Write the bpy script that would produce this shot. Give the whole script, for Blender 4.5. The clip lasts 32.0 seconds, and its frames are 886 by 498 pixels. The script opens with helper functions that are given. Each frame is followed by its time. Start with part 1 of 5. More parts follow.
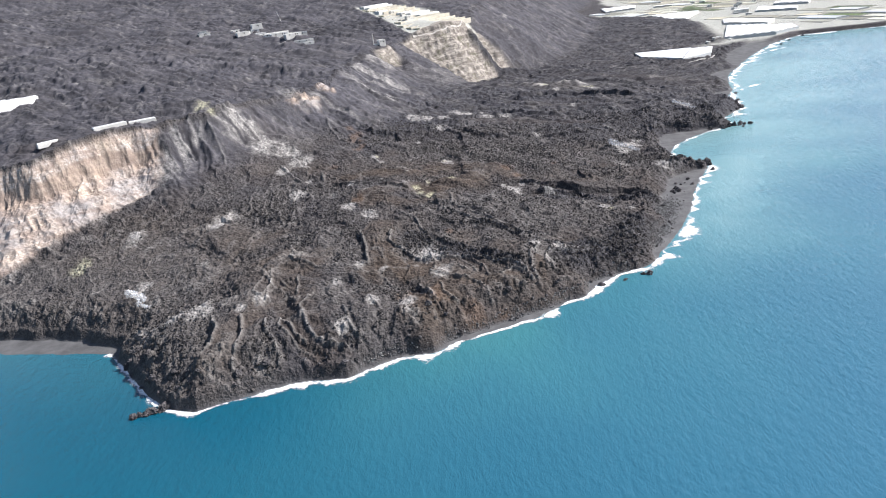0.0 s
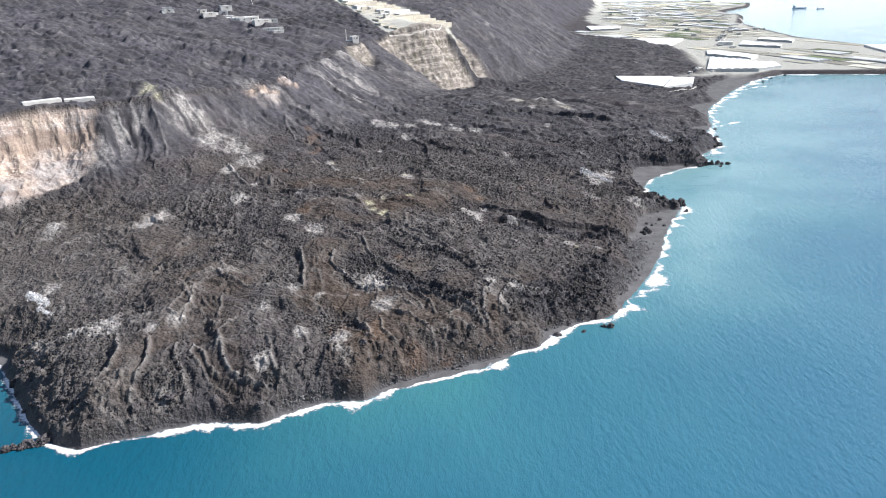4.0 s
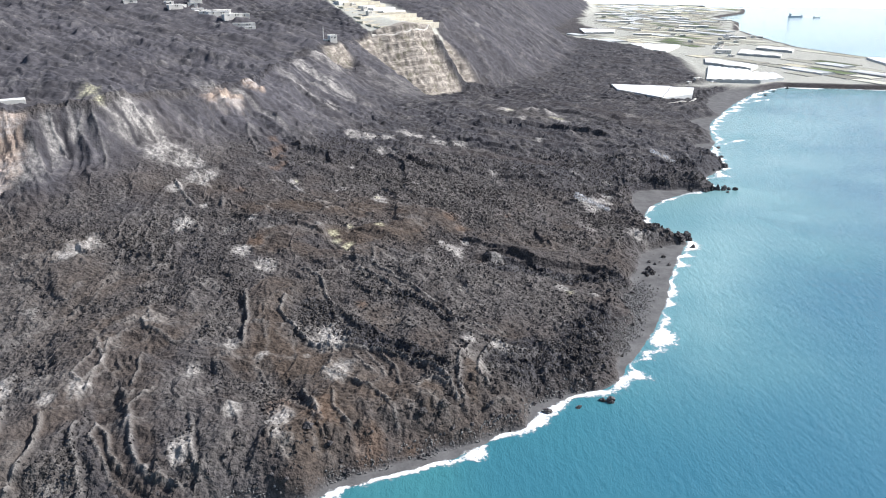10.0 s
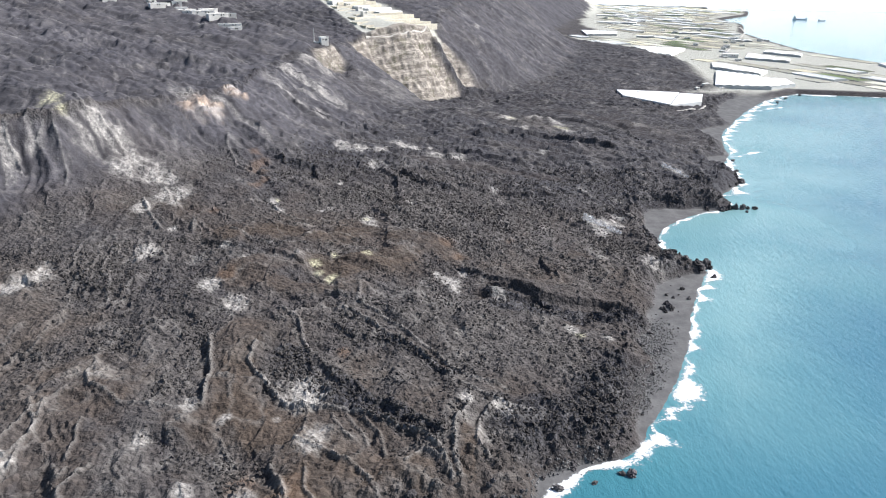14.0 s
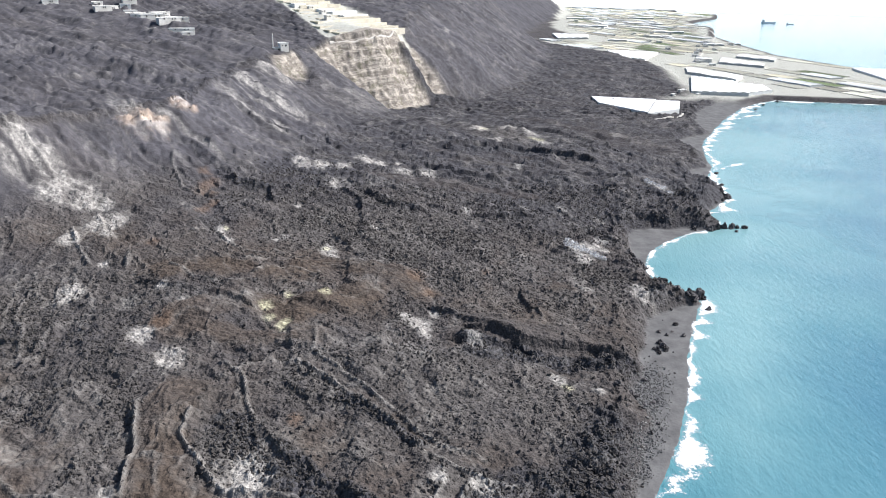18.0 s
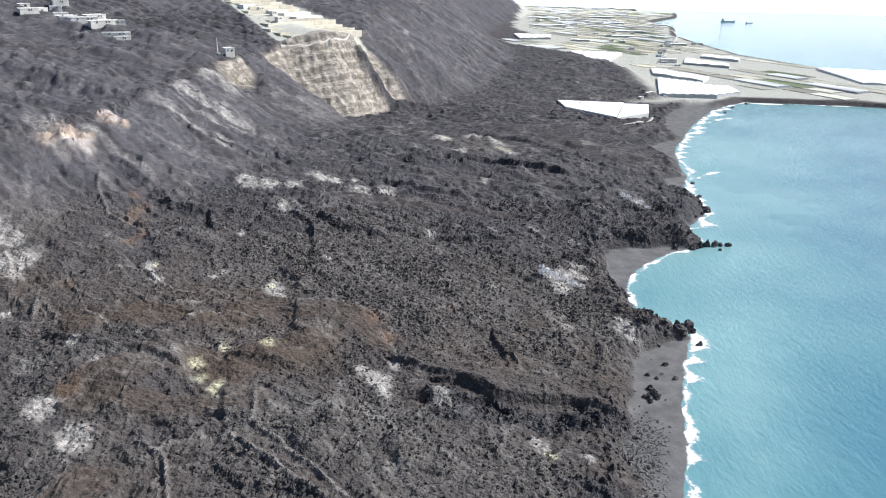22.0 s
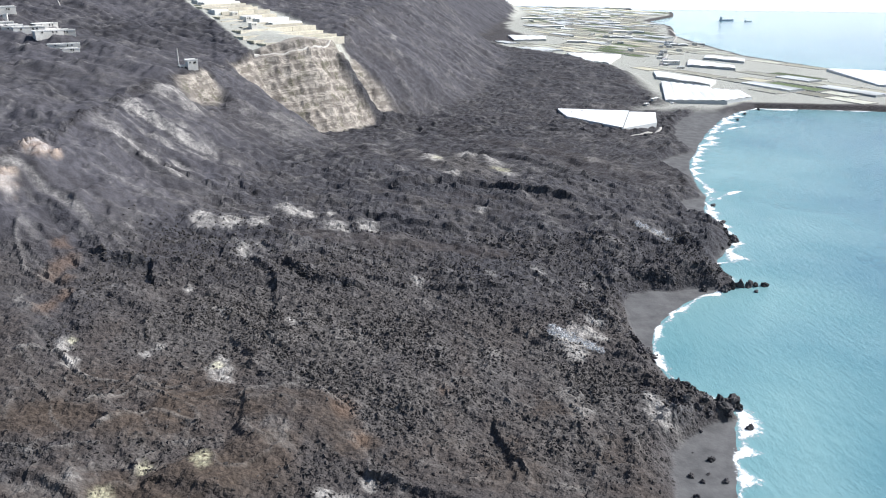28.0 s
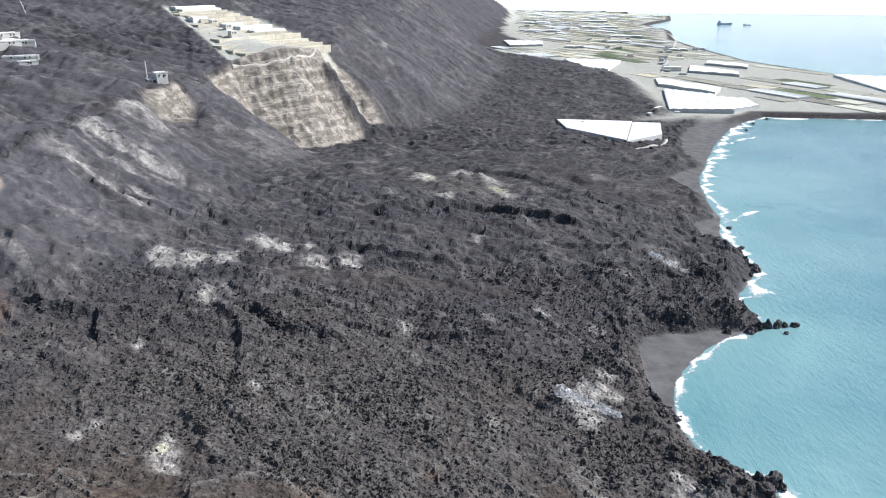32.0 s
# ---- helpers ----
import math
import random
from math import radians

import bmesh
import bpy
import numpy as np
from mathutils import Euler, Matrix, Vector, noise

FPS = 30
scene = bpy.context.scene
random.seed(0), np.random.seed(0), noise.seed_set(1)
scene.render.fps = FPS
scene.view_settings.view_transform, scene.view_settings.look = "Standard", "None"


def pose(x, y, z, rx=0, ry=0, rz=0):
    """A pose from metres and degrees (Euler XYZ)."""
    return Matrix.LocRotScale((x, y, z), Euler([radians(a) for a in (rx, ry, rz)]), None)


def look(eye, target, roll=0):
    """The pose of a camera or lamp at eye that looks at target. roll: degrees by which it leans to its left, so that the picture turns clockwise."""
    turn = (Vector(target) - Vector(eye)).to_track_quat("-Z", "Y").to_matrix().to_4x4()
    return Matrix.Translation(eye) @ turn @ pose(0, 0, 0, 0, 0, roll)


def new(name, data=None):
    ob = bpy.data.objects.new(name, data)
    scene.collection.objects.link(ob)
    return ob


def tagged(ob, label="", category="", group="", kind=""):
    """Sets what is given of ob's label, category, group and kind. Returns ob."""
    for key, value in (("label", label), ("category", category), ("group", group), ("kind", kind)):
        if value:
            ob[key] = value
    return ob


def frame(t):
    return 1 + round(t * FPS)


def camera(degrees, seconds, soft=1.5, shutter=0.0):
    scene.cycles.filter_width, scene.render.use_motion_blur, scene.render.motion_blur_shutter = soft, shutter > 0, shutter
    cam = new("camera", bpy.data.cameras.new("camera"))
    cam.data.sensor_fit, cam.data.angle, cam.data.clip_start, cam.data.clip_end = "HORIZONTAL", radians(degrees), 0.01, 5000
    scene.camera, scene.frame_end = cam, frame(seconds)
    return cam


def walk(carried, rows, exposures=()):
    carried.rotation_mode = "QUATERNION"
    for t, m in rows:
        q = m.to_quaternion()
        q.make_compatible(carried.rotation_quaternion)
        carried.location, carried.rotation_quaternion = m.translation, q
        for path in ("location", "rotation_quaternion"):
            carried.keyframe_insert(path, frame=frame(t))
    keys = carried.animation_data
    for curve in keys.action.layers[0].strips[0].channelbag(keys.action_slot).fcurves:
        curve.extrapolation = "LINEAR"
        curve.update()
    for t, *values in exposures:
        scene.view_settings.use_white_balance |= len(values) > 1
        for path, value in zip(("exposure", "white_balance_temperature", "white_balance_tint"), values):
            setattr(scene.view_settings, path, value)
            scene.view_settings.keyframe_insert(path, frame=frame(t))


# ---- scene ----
cam = camera(60.3, 32.0, soft=1.1)
PATH = [
    (0, (-15.794, -14.2, 194.194), (-15.755, -12.315, 193.527), -8.4),
    (0.5, (-13.793, -8.005, 194.247), (-13.733, -6.122, 193.577), -6.7),
    (1, (-11.783, -1.824, 194.327), (-11.708, 0.059, 193.655), -5.4),
    (1.5, (-9.804, 4.361, 194.443), (-9.715, 6.243, 193.77), -4.5),
    (2, (-7.909, 10.557, 194.59), (-7.809, 12.438, 193.917), -3.7),
    (2.5, (-6.145, 16.799, 194.748), (-6.036, 18.679, 194.074), -3.2),
    (3, (-4.512, 23.073, 194.893), (-4.396, 24.953, 194.22), -2.8),
    (3.5, (-3.025, 29.406, 195.041), (-2.903, 31.285, 194.367), -2.5),
    (5.5, (2.132, 54.821, 196.061), (2.281, 56.697, 195.385), -1.5),
    (6, (3.375, 61.217, 196.135), (3.528, 63.093, 195.46), -1.3),
    (6.5, (4.641, 67.647, 196.142), (4.798, 69.523, 195.467), -1.2),
    (7, (5.942, 74.103, 196.115), (6.101, 75.978, 195.439), -1.1),
    (7.5, (7.228, 80.611, 196.086), (7.39, 82.486, 195.409), -1.0),
    (8, (8.435, 87.215, 196.083), (8.597, 89.09, 195.405), -0.8),
    (8.5, (9.555, 93.971, 196.119), (9.718, 95.844, 195.438), -0.7),
    (9, (10.567, 100.856, 196.183), (10.73, 102.729, 195.501), -0.7),
    (9.5, (11.452, 107.789, 196.246), (11.615, 109.662, 195.563), -0.6),
    (10, (12.248, 114.789, 196.313), (12.413, 116.661, 195.628), -0.4),
    (10.5, (12.992, 121.864, 196.367), (13.157, 123.735, 195.681), -0.3),
    (11, (13.717, 129.034, 196.396), (13.884, 130.905, 195.71), -0.2),
    (11.5, (14.47, 136.275, 196.404), (14.637, 138.146, 195.717), -0.2),
    (12, (15.284, 143.516, 196.403), (15.453, 145.386, 195.716), -0.1),
    (12.5, (16.142, 150.736, 196.402), (16.311, 152.607, 195.715), -0.1),
    (13, (16.995, 157.878, 196.414), (17.163, 159.749, 195.726), -0.1),
    (13.5, (17.872, 164.822, 196.418), (18.042, 166.693, 195.731), 0.0),
    (14, (18.774, 171.641, 196.419), (18.945, 173.511, 195.732), 0.1),
    (14.5, (19.658, 178.388, 196.413), (19.83, 180.259, 195.727), 0.1),
    (16.5, (22.954, 205.386, 196.49), (23.145, 207.256, 195.806), 0.3),
    (17, (23.765, 212.127, 196.517), (23.979, 213.994, 195.834), 0.4),
    (17.5, (24.586, 218.909, 196.562), (24.821, 220.774, 195.878), 0.4),
    (18, (25.446, 225.734, 196.622), (25.692, 227.597, 195.939), 0.4),
    (18.5, (26.371, 232.608, 196.695), (26.629, 234.469, 196.011), 0.5),
    (19, (27.307, 239.512, 196.766), (27.583, 241.371, 196.082), 0.4),
    (19.5, (28.18, 246.361, 196.814), (28.476, 248.216, 196.129), 0.5),
    (20, (29.124, 253.233, 196.848), (29.439, 255.085, 196.163), 0.5),
    (20.5, (30.197, 260.191, 196.866), (30.531, 262.039, 196.18), 0.5),
    (21, (31.442, 267.245, 196.867), (31.786, 269.092, 196.182), 0.4),
    (21.5, (32.882, 274.323, 196.845), (33.224, 276.171, 196.161), 0.4),
    (22, (34.497, 281.373, 196.806), (34.836, 283.221, 196.121), 0.4),
    (22.5, (36.165, 288.402, 196.758), (36.502, 290.251, 196.073), 0.4),
    (23, (37.798, 295.435, 196.708), (38.134, 297.284, 196.023), 0.3),
    (23.5, (39.326, 302.468, 196.632), (39.661, 304.317, 195.946), 0.3),
    (24, (40.871, 309.605, 196.565), (41.207, 311.453, 195.88), 0.2),
    (24.5, (42.49, 316.832, 196.512), (42.827, 318.681, 195.827), 0.3),
    (25, (44.143, 324.059, 196.465), (44.481, 325.907, 195.779), 0.2),
    (25.5, (45.772, 331.218, 196.415), (46.112, 333.066, 195.73), 0.2),
    (27.5, (52.018, 359.639, 196.08), (52.367, 361.486, 195.397), -0.0),
    (28, (53.583, 366.773, 196.042), (53.934, 368.62, 195.358), -0.2),
    (28.5, (55.266, 373.95, 196.023), (55.618, 375.797, 195.34), -0.2),
    (29, (56.973, 381.113, 196.015), (57.326, 382.959, 195.332), -0.3),
    (29.5, (58.67, 388.266, 196.024), (59.024, 390.113, 195.342), -0.3),
    (30, (60.376, 395.423, 196.056), (60.731, 397.27, 195.376), -0.4),
    (30.5, (62.102, 402.535, 196.1), (62.458, 404.382, 195.422), -0.4),
    (31, (63.866, 409.574, 196.142), (64.222, 411.422, 195.464), -0.4),
    (31.5, (65.639, 416.584, 196.182), (65.997, 418.432, 195.505), -0.4),
    (32, (67.41, 423.548, 196.208), (67.771, 425.395, 195.533), -0.4),
]
walk(cam, [(t, look(eye, target, roll)) for t, eye, target, roll in PATH], exposures=[(0.0, 0.76, 6350, 13), (6.0, 0.68, 6300, 12), (14.0, 0.75, 6350, 11), (18.0, 0.80, 6350, 11), (23.0, 0.64, 6250, 10), (32.0, 0.57, 6200, 10)])

# ---- world, sun ----
SUN_AZ, SUN_EL = 82.0, 41.0   # degrees clockwise from +y, and above the horizon
world = bpy.data.worlds.new("sky_world")
scene.world = world
world.use_nodes = True
wt = world.node_tree
bg = wt.nodes["Background"]
sky = wt.nodes.new("ShaderNodeTexSky")
sky.sky_type = "NISHITA"
sky.sun_disc = False
sky.sun_elevation = radians(SUN_EL)
sky.sun_rotation = radians(SUN_AZ)
sky.dust_density = 0.8
wt.links.new(sky.outputs[0], bg.inputs[0])
bg.inputs[1].default_value = 0.080
sun_data = bpy.data.lights.new("sun", "SUN")
sun_data.energy, sun_data.angle, sun_data.color = 5.0, radians(0.53), (1.0, 0.97, 0.93)
sun = new("sun", sun_data)
away = Vector((math.sin(radians(SUN_AZ)) * math.cos(radians(SUN_EL)), math.cos(radians(SUN_AZ)) * math.cos(radians(SUN_EL)), math.sin(radians(SUN_EL))))
sun.matrix_world = look(away * 900, (0, 0, 0))


# ---- terrain: plan and relief (metres) ----
# the shore, in order: x, y, width of the beach, height of the lava front behind it
SHORE_A = [(-1500, 700, 10, 12), (-600, 560, 12, 12), (-308, 462, 18, 13), (-264, 447, 16, 13), (-225, 434, 8, 15), (-216, 421, 0, 16),
           (-197, 392, 0, 17), (-178, 364, 0, 17), (-163, 346, 0, 15), (-149, 340, 0, 17), (-137, 345, 0, 18), (-117, 350, 2, 18), (-104, 354, 2, 18)]
SHORE_A2 = [(-92, 356, 1, 15), (-78, 354, 0, 16), (-69, 352, 0, 17), (-57, 358, 3, 14), (-46, 363, 4, 13), (-34, 367, 2, 13), (-20, 366, 0, 13), (-10, 373, 4, 12), (4, 377, 6, 12)]
SHORE_B = [(22, 382, 7, 11), (33, 386, 7, 11), (50, 395, 4, 10), (63, 404, 1, 11), (76, 409, 0, 10), (87, 424, 6, 9), (100, 431, 5, 8), (117, 438, 0, 8), (130, 446, 0, 8), (140, 461, 4, 7),
           (155, 481, 9, 7), (169, 500, 14, 7), (186, 530, 24, 7), (203, 565, 26, 7), (220, 601, 28, 7), (236, 628, 15, 8), (246, 643, 0, 8), (247, 652, 0, 7)]
SHORE_B2 = [(231, 672, 0, 7), (233, 704, 1, 9), (240, 722, 8, 7), (258, 747, 20, 6), (276, 762, 32, 6), (298, 775, 14, 7)]
SHORE_C = [(318, 783, 0, 8), (332, 790, 0, 6), (332, 818, 0, 9), (346, 838, 0, 8), (370, 860, 0, 8), (381, 882, 0, 7), (389, 912, 2, 6), (391, 938, 12, 6), (400, 956, 22, 6),
           (418, 987, 5, 6), (431, 1022, 3, 7), (442, 1052, 4, 7), (454, 1082, 26, 6), (470, 1112, 30, 6), (484, 1135, 14, 6), (499, 1156, 3, 7)]
SHORE_C2 = [(520, 1188, 22, 6), (540, 1217, 34, 5), (582, 1275, 42, 5), (643, 1348, 46, 5), (690, 1388, 40, 6), (735, 1414, 18, 6), (790, 1392, 6, 7), (850, 1370, 2, 8), (897, 1350, 2, 8), (980, 1290, 2, 8)]
SHORE_D = [(1180, 1300, 3, 8), (1260, 1480, 3, 8), (1150, 1720, 3, 6), (1115, 2060, 3, 6), (1180, 2420, 3, 6), (1240, 2670, 3, 6),
           (1420, 3050, 3, 6), (1480, 3390, 3, 6), (1750, 3700, 3, 6), (1900, 4000, 3, 6), (1760, 4250, 3, 6), (2050, 4700, 3, 6), (2100, 5000, 3, 6)]
SHORE = np.array(SHORE_A + SHORE_A2 + SHORE_B + SHORE_B2 + SHORE_C + SHORE_C2 + SHORE_D, float)
# the edge of the plateau: x, y, height, share of bare rock face
CREST_A = [(-1500, 900, 95, 1), (-620, 590, 95, 1), (-450, 625, 95, 1), (-362, 642, 97, 1), (-338, 643, 99, 1), (-318, 657, 103, 1), (-301, 678, 105, 1), (-281, 693, 106, 1), (-252, 709, 106, 1),
           (-234, 722, 106, 0.6), (-206, 732, 103, 0), (-195, 752, 106, 0), (-160, 812, 101, 0), (-108, 872, 97, 0), (-98, 930, 107, 0), (-60, 1040, 115, 0), (-50, 1062, 117, 0.5)]
CREST_B = [(-34, 1090, 118, 0.8), (-28, 1106, 117, 0.2), (-22, 1135, 114, 0), (-12, 1196, 111, 0.6), (8, 1228, 118, 0.8), (66, 1262, 126, 1), (98, 1302, 121, 1), (112, 1350, 116, 0.3),
           (122, 1420, 135, 0), (180, 1650, 142, 0), (300, 2050, 150, 0), (430, 2500, 150, 0.4), (410, 2900, 180, 0), (460, 3150, 200, 0), (740, 4060, 250, 0), (950, 5000, 260, 0)]
CREST = np.array(CREST_A + CREST_B, float)
RUN = np.concatenate([[0], np.cumsum(np.hypot(*np.diff(CREST[:, :2], axis=0).T))])
CREST = np.column_stack([CREST, RUN])
rng = np.random.default_rng(7)
LAT = rng.random((256, 256))
LAT2 = rng.random((256, 256))


def lattice(ix, iy, tab=LAT):
    return tab[ix & 255, iy & 255]


def vnoise(x, y, tab=LAT):
    """Smooth value noise in -1..1, one cell a unit."""
    fx, fy = np.floor(x), np.floor(y)
    ix, iy = fx.astype(np.int64), fy.astype(np.int64)
    tx, ty = x - fx, y - fy
    tx, ty = tx * tx * (3 - 2 * tx), ty * ty * (3 - 2 * ty)
    a, b = lattice(ix, iy, tab), lattice(ix + 1, iy, tab)
    c, d = lattice(ix, iy + 1, tab), lattice(ix + 1, iy + 1, tab)
    return 2 * (a + (b - a) * tx + (c - a) * ty + (a - b - c + d) * tx * ty) - 1


def fbm(x, y, size, octaves=4, gain=0.5, ridged=False):
    out, amp, total = 0.0, 1.0, 0.0
    u, v = x / size, y / size
    for k in range(octaves):
        n = vnoise(u + 17.3 * k, v - 9.1 * k, LAT if k % 2 else LAT2)
        out = out + amp * (1 - 2 * np.abs(n) if ridged else n)
        total += amp
        amp *= gain
        u, v = 1.6 * u + 1.2 * v, -1.2 * u + 1.6 * v
    return out / total


def cells(x, y, size):
    """Distance to the nearest of scattered seeds (0..1) and a random number of that seed."""
    u, v = x / size, y / size
    ix, iy = np.floor(u).astype(np.int64), np.floor(v).astype(np.int64)
    best, who = np.full(np.shape(u), 9.0), np.zeros(np.shape(u))
    for ox in (-1, 0, 1):
        for oy in (-1, 0, 1):
            jx, jy = ix + ox, iy + oy
            d = (jx + lattice(jx, jy) - u) ** 2 + (jy + lattice(jx, jy, LAT2) - v) ** 2
            near = d < best
            best = np.where(near, d, best)
            who = np.where(near, lattice(jx + 91, jy + 37), who)
    return np.sqrt(best), who


def step(a, b, v):
    t = np.clip((v - a) / (b - a), 0, 1)
    return t * t * (3 - 2 * t)


def along(line, x, y, soft=0.0):
    """Distance to a line of points (rows x, y, values...), and the values there; soft blends the values of all its stretches."""
    best = np.full(x.shape, 1e18)
    out = [np.zeros(x.shape) for _ in range(line.shape[1] - 2)]
    total = np.zeros(x.shape)
    for p, q in zip(line[:-1], line[1:]):
        w = q[:2] - p[:2]
        k = np.clip(((x - p[0]) * w[0] + (y - p[1]) * w[1]) / (w @ w), 0, 1)
        d = (x - p[0] - k * w[0]) ** 2 + (y - p[1] - k * w[1]) ** 2
        if soft:
            share = 1 / (d + soft * soft) ** 2
            total += share
            for n in range(len(out)):
                out[n] += share * (p[n + 2] + k * (q[n + 2] - p[n + 2]))
        else:
            near = d < best
            for n in range(len(out)):
                out[n] = np.where(near, p[n + 2] + k * (q[n + 2] - p[n + 2]), out[n])
        best = np.minimum(best, d)
    return np.sqrt(best), [o / total for o in out] if soft else out


def inside(poly, x, y):
    odd = np.zeros(x.shape, bool)
    for p, q in zip(poly, np.roll(poly, -1, 0)):
        if p[1] != q[1]:
            odd ^= ((p[1] > y) != (q[1] > y)) & (x < p[0] + (y - p[1]) * (q[0] - p[0]) / (q[1] - p[1]))
    return odd


LAND = np.vstack([SHORE[:, :2], [(2100, 9900), (-9000, 9900), (-9000, 700)]])
HIGH = np.vstack([CREST[:, :2], [(950, 9900), (-9000, 9900), (-9000, 900)]])
PLAIN = np.array([(540, 1395), (604, 1440), (640, 1600), (674, 1736), (660, 2045), (590, 2190), (566, 2720), (520, 9900), (5000, 9900), (5000, 1250), (735, 1330), (640, 1400)], float)


def smax(a, b, k):
    h = np.clip(0.5 + 0.5 * (a - b) / k, 0, 1)
    return b + (a - b) * h + k * h * (1 - h)


def stair(u):
    """Level benches with steep risers between them, one a unit."""
    return np.floor(u) + step(0.0, 0.45, u - np.floor(u))


def terrain(x, y):
    """Height of the ground and the shares of its kinds of surface."""
    x, y = np.asarray(x, float), np.asarray(y, float)
    wx = x + 5 * fbm(x, y, 26, 3) + 1.6 * fbm(x, y, 6, 2)
    wy = y + 5 * fbm(x + 400, y - 90, 26, 3) + 1.6 * fbm(x + 40, y, 6, 2)
    d, (beach, front) = along(SHORE, x + 0.45 * (wx - x), y + 0.45 * (wy - y), 4.0)
    d = np.where(inside(LAND, x + 0.45 * (wx - x), y + 0.45 * (wy - y)), d, -d)
    c, (top, bare, _) = along(CREST, wx, wy, 5.0)
    bare = bare * (1 - step(-276, -216, wx + 0.1 * (y - 680)) * (1 - step(850, 950, y)))
    run = along(CREST[:, [0, 1, 4]], wx, wy)[1][0]
    c = np.where(inside(HIGH, wx, wy), -c, c)           # positive to seaward
    plain = step(-25, 25, np.where(inside(PLAIN, wx, wy), 1, -1) * np.minimum(along(np.vstack([PLAIN, PLAIN[:1]]), wx, wy)[0], 60))
    rough = fbm(x, y, 60, 4)
    # delta
    e = d - beach * (1 + 0.25 * fbm(x, y, 18, 2))
    lava = step(-1, 3, e)
    slope = 0.12 - 0.075 * step(1000, 1250, y)
    ez = np.maximum(e, 0)
    delta = 0.07 * np.clip(d, 0, 60) * (1 - 0.6 * lava) + front * (0.35 * step(0, 1, ez / 5.0) + 0.65 * step(0, 1, ez / (front * 1.5 + 5))) + slope * np.minimum(ez, 330) + 16 * np.exp(-np.abs(c) / 80) * step(20, 120, ez) * (1 - step(1000, 1300, y))
    delta = np.where(d < 0, np.maximum(0.22 * d, -7), delta)
    delta = delta * (1 - plain) + plain * np.where(d < 0, np.maximum(0.3 * d, -7), 6 * step(0, 10, d) + 0.012 * np.clip(d, 0, 600))
    # slopes under the plateau's edge
    cp = np.maximum(c, 0)
    lava_fall = top - 0.62 * cp + 7 * np.exp(-cp / 70) * (fbm(x - 0.6 * y, y * 0.15 + 0.1 * x, 22, 3)) * step(0, 20, cp)
    notch = np.exp(-((run - RUN[9] - 22) / 75) ** 2)
    lava_fall = lava_fall - 18 * notch * step(0, 42, cp)
    south = step(1100, 1200, y)
    rock_fall = top - (1 - south) * (np.minimum(cp * 2.0, 34) + 0.60 * np.maximum(cp - 17, 0)) - south * (0.75 * cp + 1.1 * 6.5 * (0.72 * stair(cp / 6.5 + 0.5 * rough + 0.1 * fbm(x, y, 14, 2)) + 0.28 * stair(cp / 2.2 + rough + 0.4 * fbm(x, y, 10, 2)) * 2.2 / 6.5))
    rock_fall = rock_fall + (3.0 - 1.4 * south) * fbm(x, y, 11, 3, ridged=True) * step(0, 8, cp)
    fall = lava_fall + (rock_fall - lava_fall) * step(0.0, 0.9, bare)
    high = top + 0.19 * np.maximum(-c, 0) + 4 * rough * step(0, 60, -c)
    z = np.where(c > 0, smax(delta, fall, 5 + 17 * step(10, 50, c) * (1 - bare)), high)
    cliff = step(0.35, 0.6, bare + 0.15 * rough) * step(0.5, 5, c) * step(-3, 4, fall - delta)
    tongue = np.exp(-(along(np.array([(112, 1292), (124, 1286), (140, 1290), (158, 1298), (174, 1310)], float), wx, wy)[0] / 10) ** 4)
    z = z + 10 * tongue * step(0, 6, c)
    cliff = cliff * (1 - tongue) * np.where(y < 900, step(-5, 5, y - 646 - 1.01 * (wx + 252)), 1.0)
    spur = step(960, 985, y) * (1 - step(1150, 1180, y))
    cliff = cliff * (1 - spur * step(14, 26, c))
    slope_mask = (1 - bare) * step(2, 12, c) * step(-14, 12, fall - delta + 7 * rough)
    plateau = step(-2, 3, -c)
    sand = (1 - lava) * (d > -8) * (1 - plain)
    return dict(z=z, d=d, e=e, c=c, cliff=cliff, slope=slope_mask, plateau=plateau, sand=sand, plain=plain, lava=lava * (1 - plain), rough=rough, run=run, notch=notch, tongue=tongue)


# ---- materials ----
def material(name, rough=0.8, colour=(0.5, 0.5, 0.5)):
    mat = bpy.data.materials.new(name)
    mat.use_nodes = True
    b = mat.node_tree.nodes["Principled BSDF"]
    b.inputs["Roughness"].default_value = rough
    b.inputs["Base Color"].default_value = (*colour, 1)
    b.inputs["Specular IOR Level"].default_value = 0.3
    return mat, mat.node_tree, b


def mixed(nt, fac, a, b):
    """Mix of two colours; each argument is a socket or a value."""
    n = nt.nodes.new("ShaderNodeMix")
    n.data_type = "RGBA"
    for sock, v in ((n.inputs[0], fac), (n.inputs[6], a), (n.inputs[7], b)):
        if hasattr(v, "links"):
            nt.links.new(v, sock)
        else:
            sock.default_value = v if isinstance(v, float) else (*v, 1)
    return n.outputs[2]


def noise_tex(nt, scale, detail=4, rough=0.6, lo=0.3, hi=0.7, where=None):
    if where is None:
        where = nt.nodes.new("ShaderNodeTexCoord").outputs["Object"]
    n = nt.nodes.new("ShaderNodeTexNoise")
    n.inputs["Scale"].default_value, n.inputs["Detail"].default_value, n.inputs["Roughness"].default_value = scale, detail, rough
    nt.links.new(where, n.inputs["Vector"])
    r = nt.nodes.new("ShaderNodeMapRange")
    r.inputs[1].default_value, r.inputs[2].default_value = lo, hi
    nt.links.new(n.outputs[0], r.inputs[0])
    return r.outputs[0]


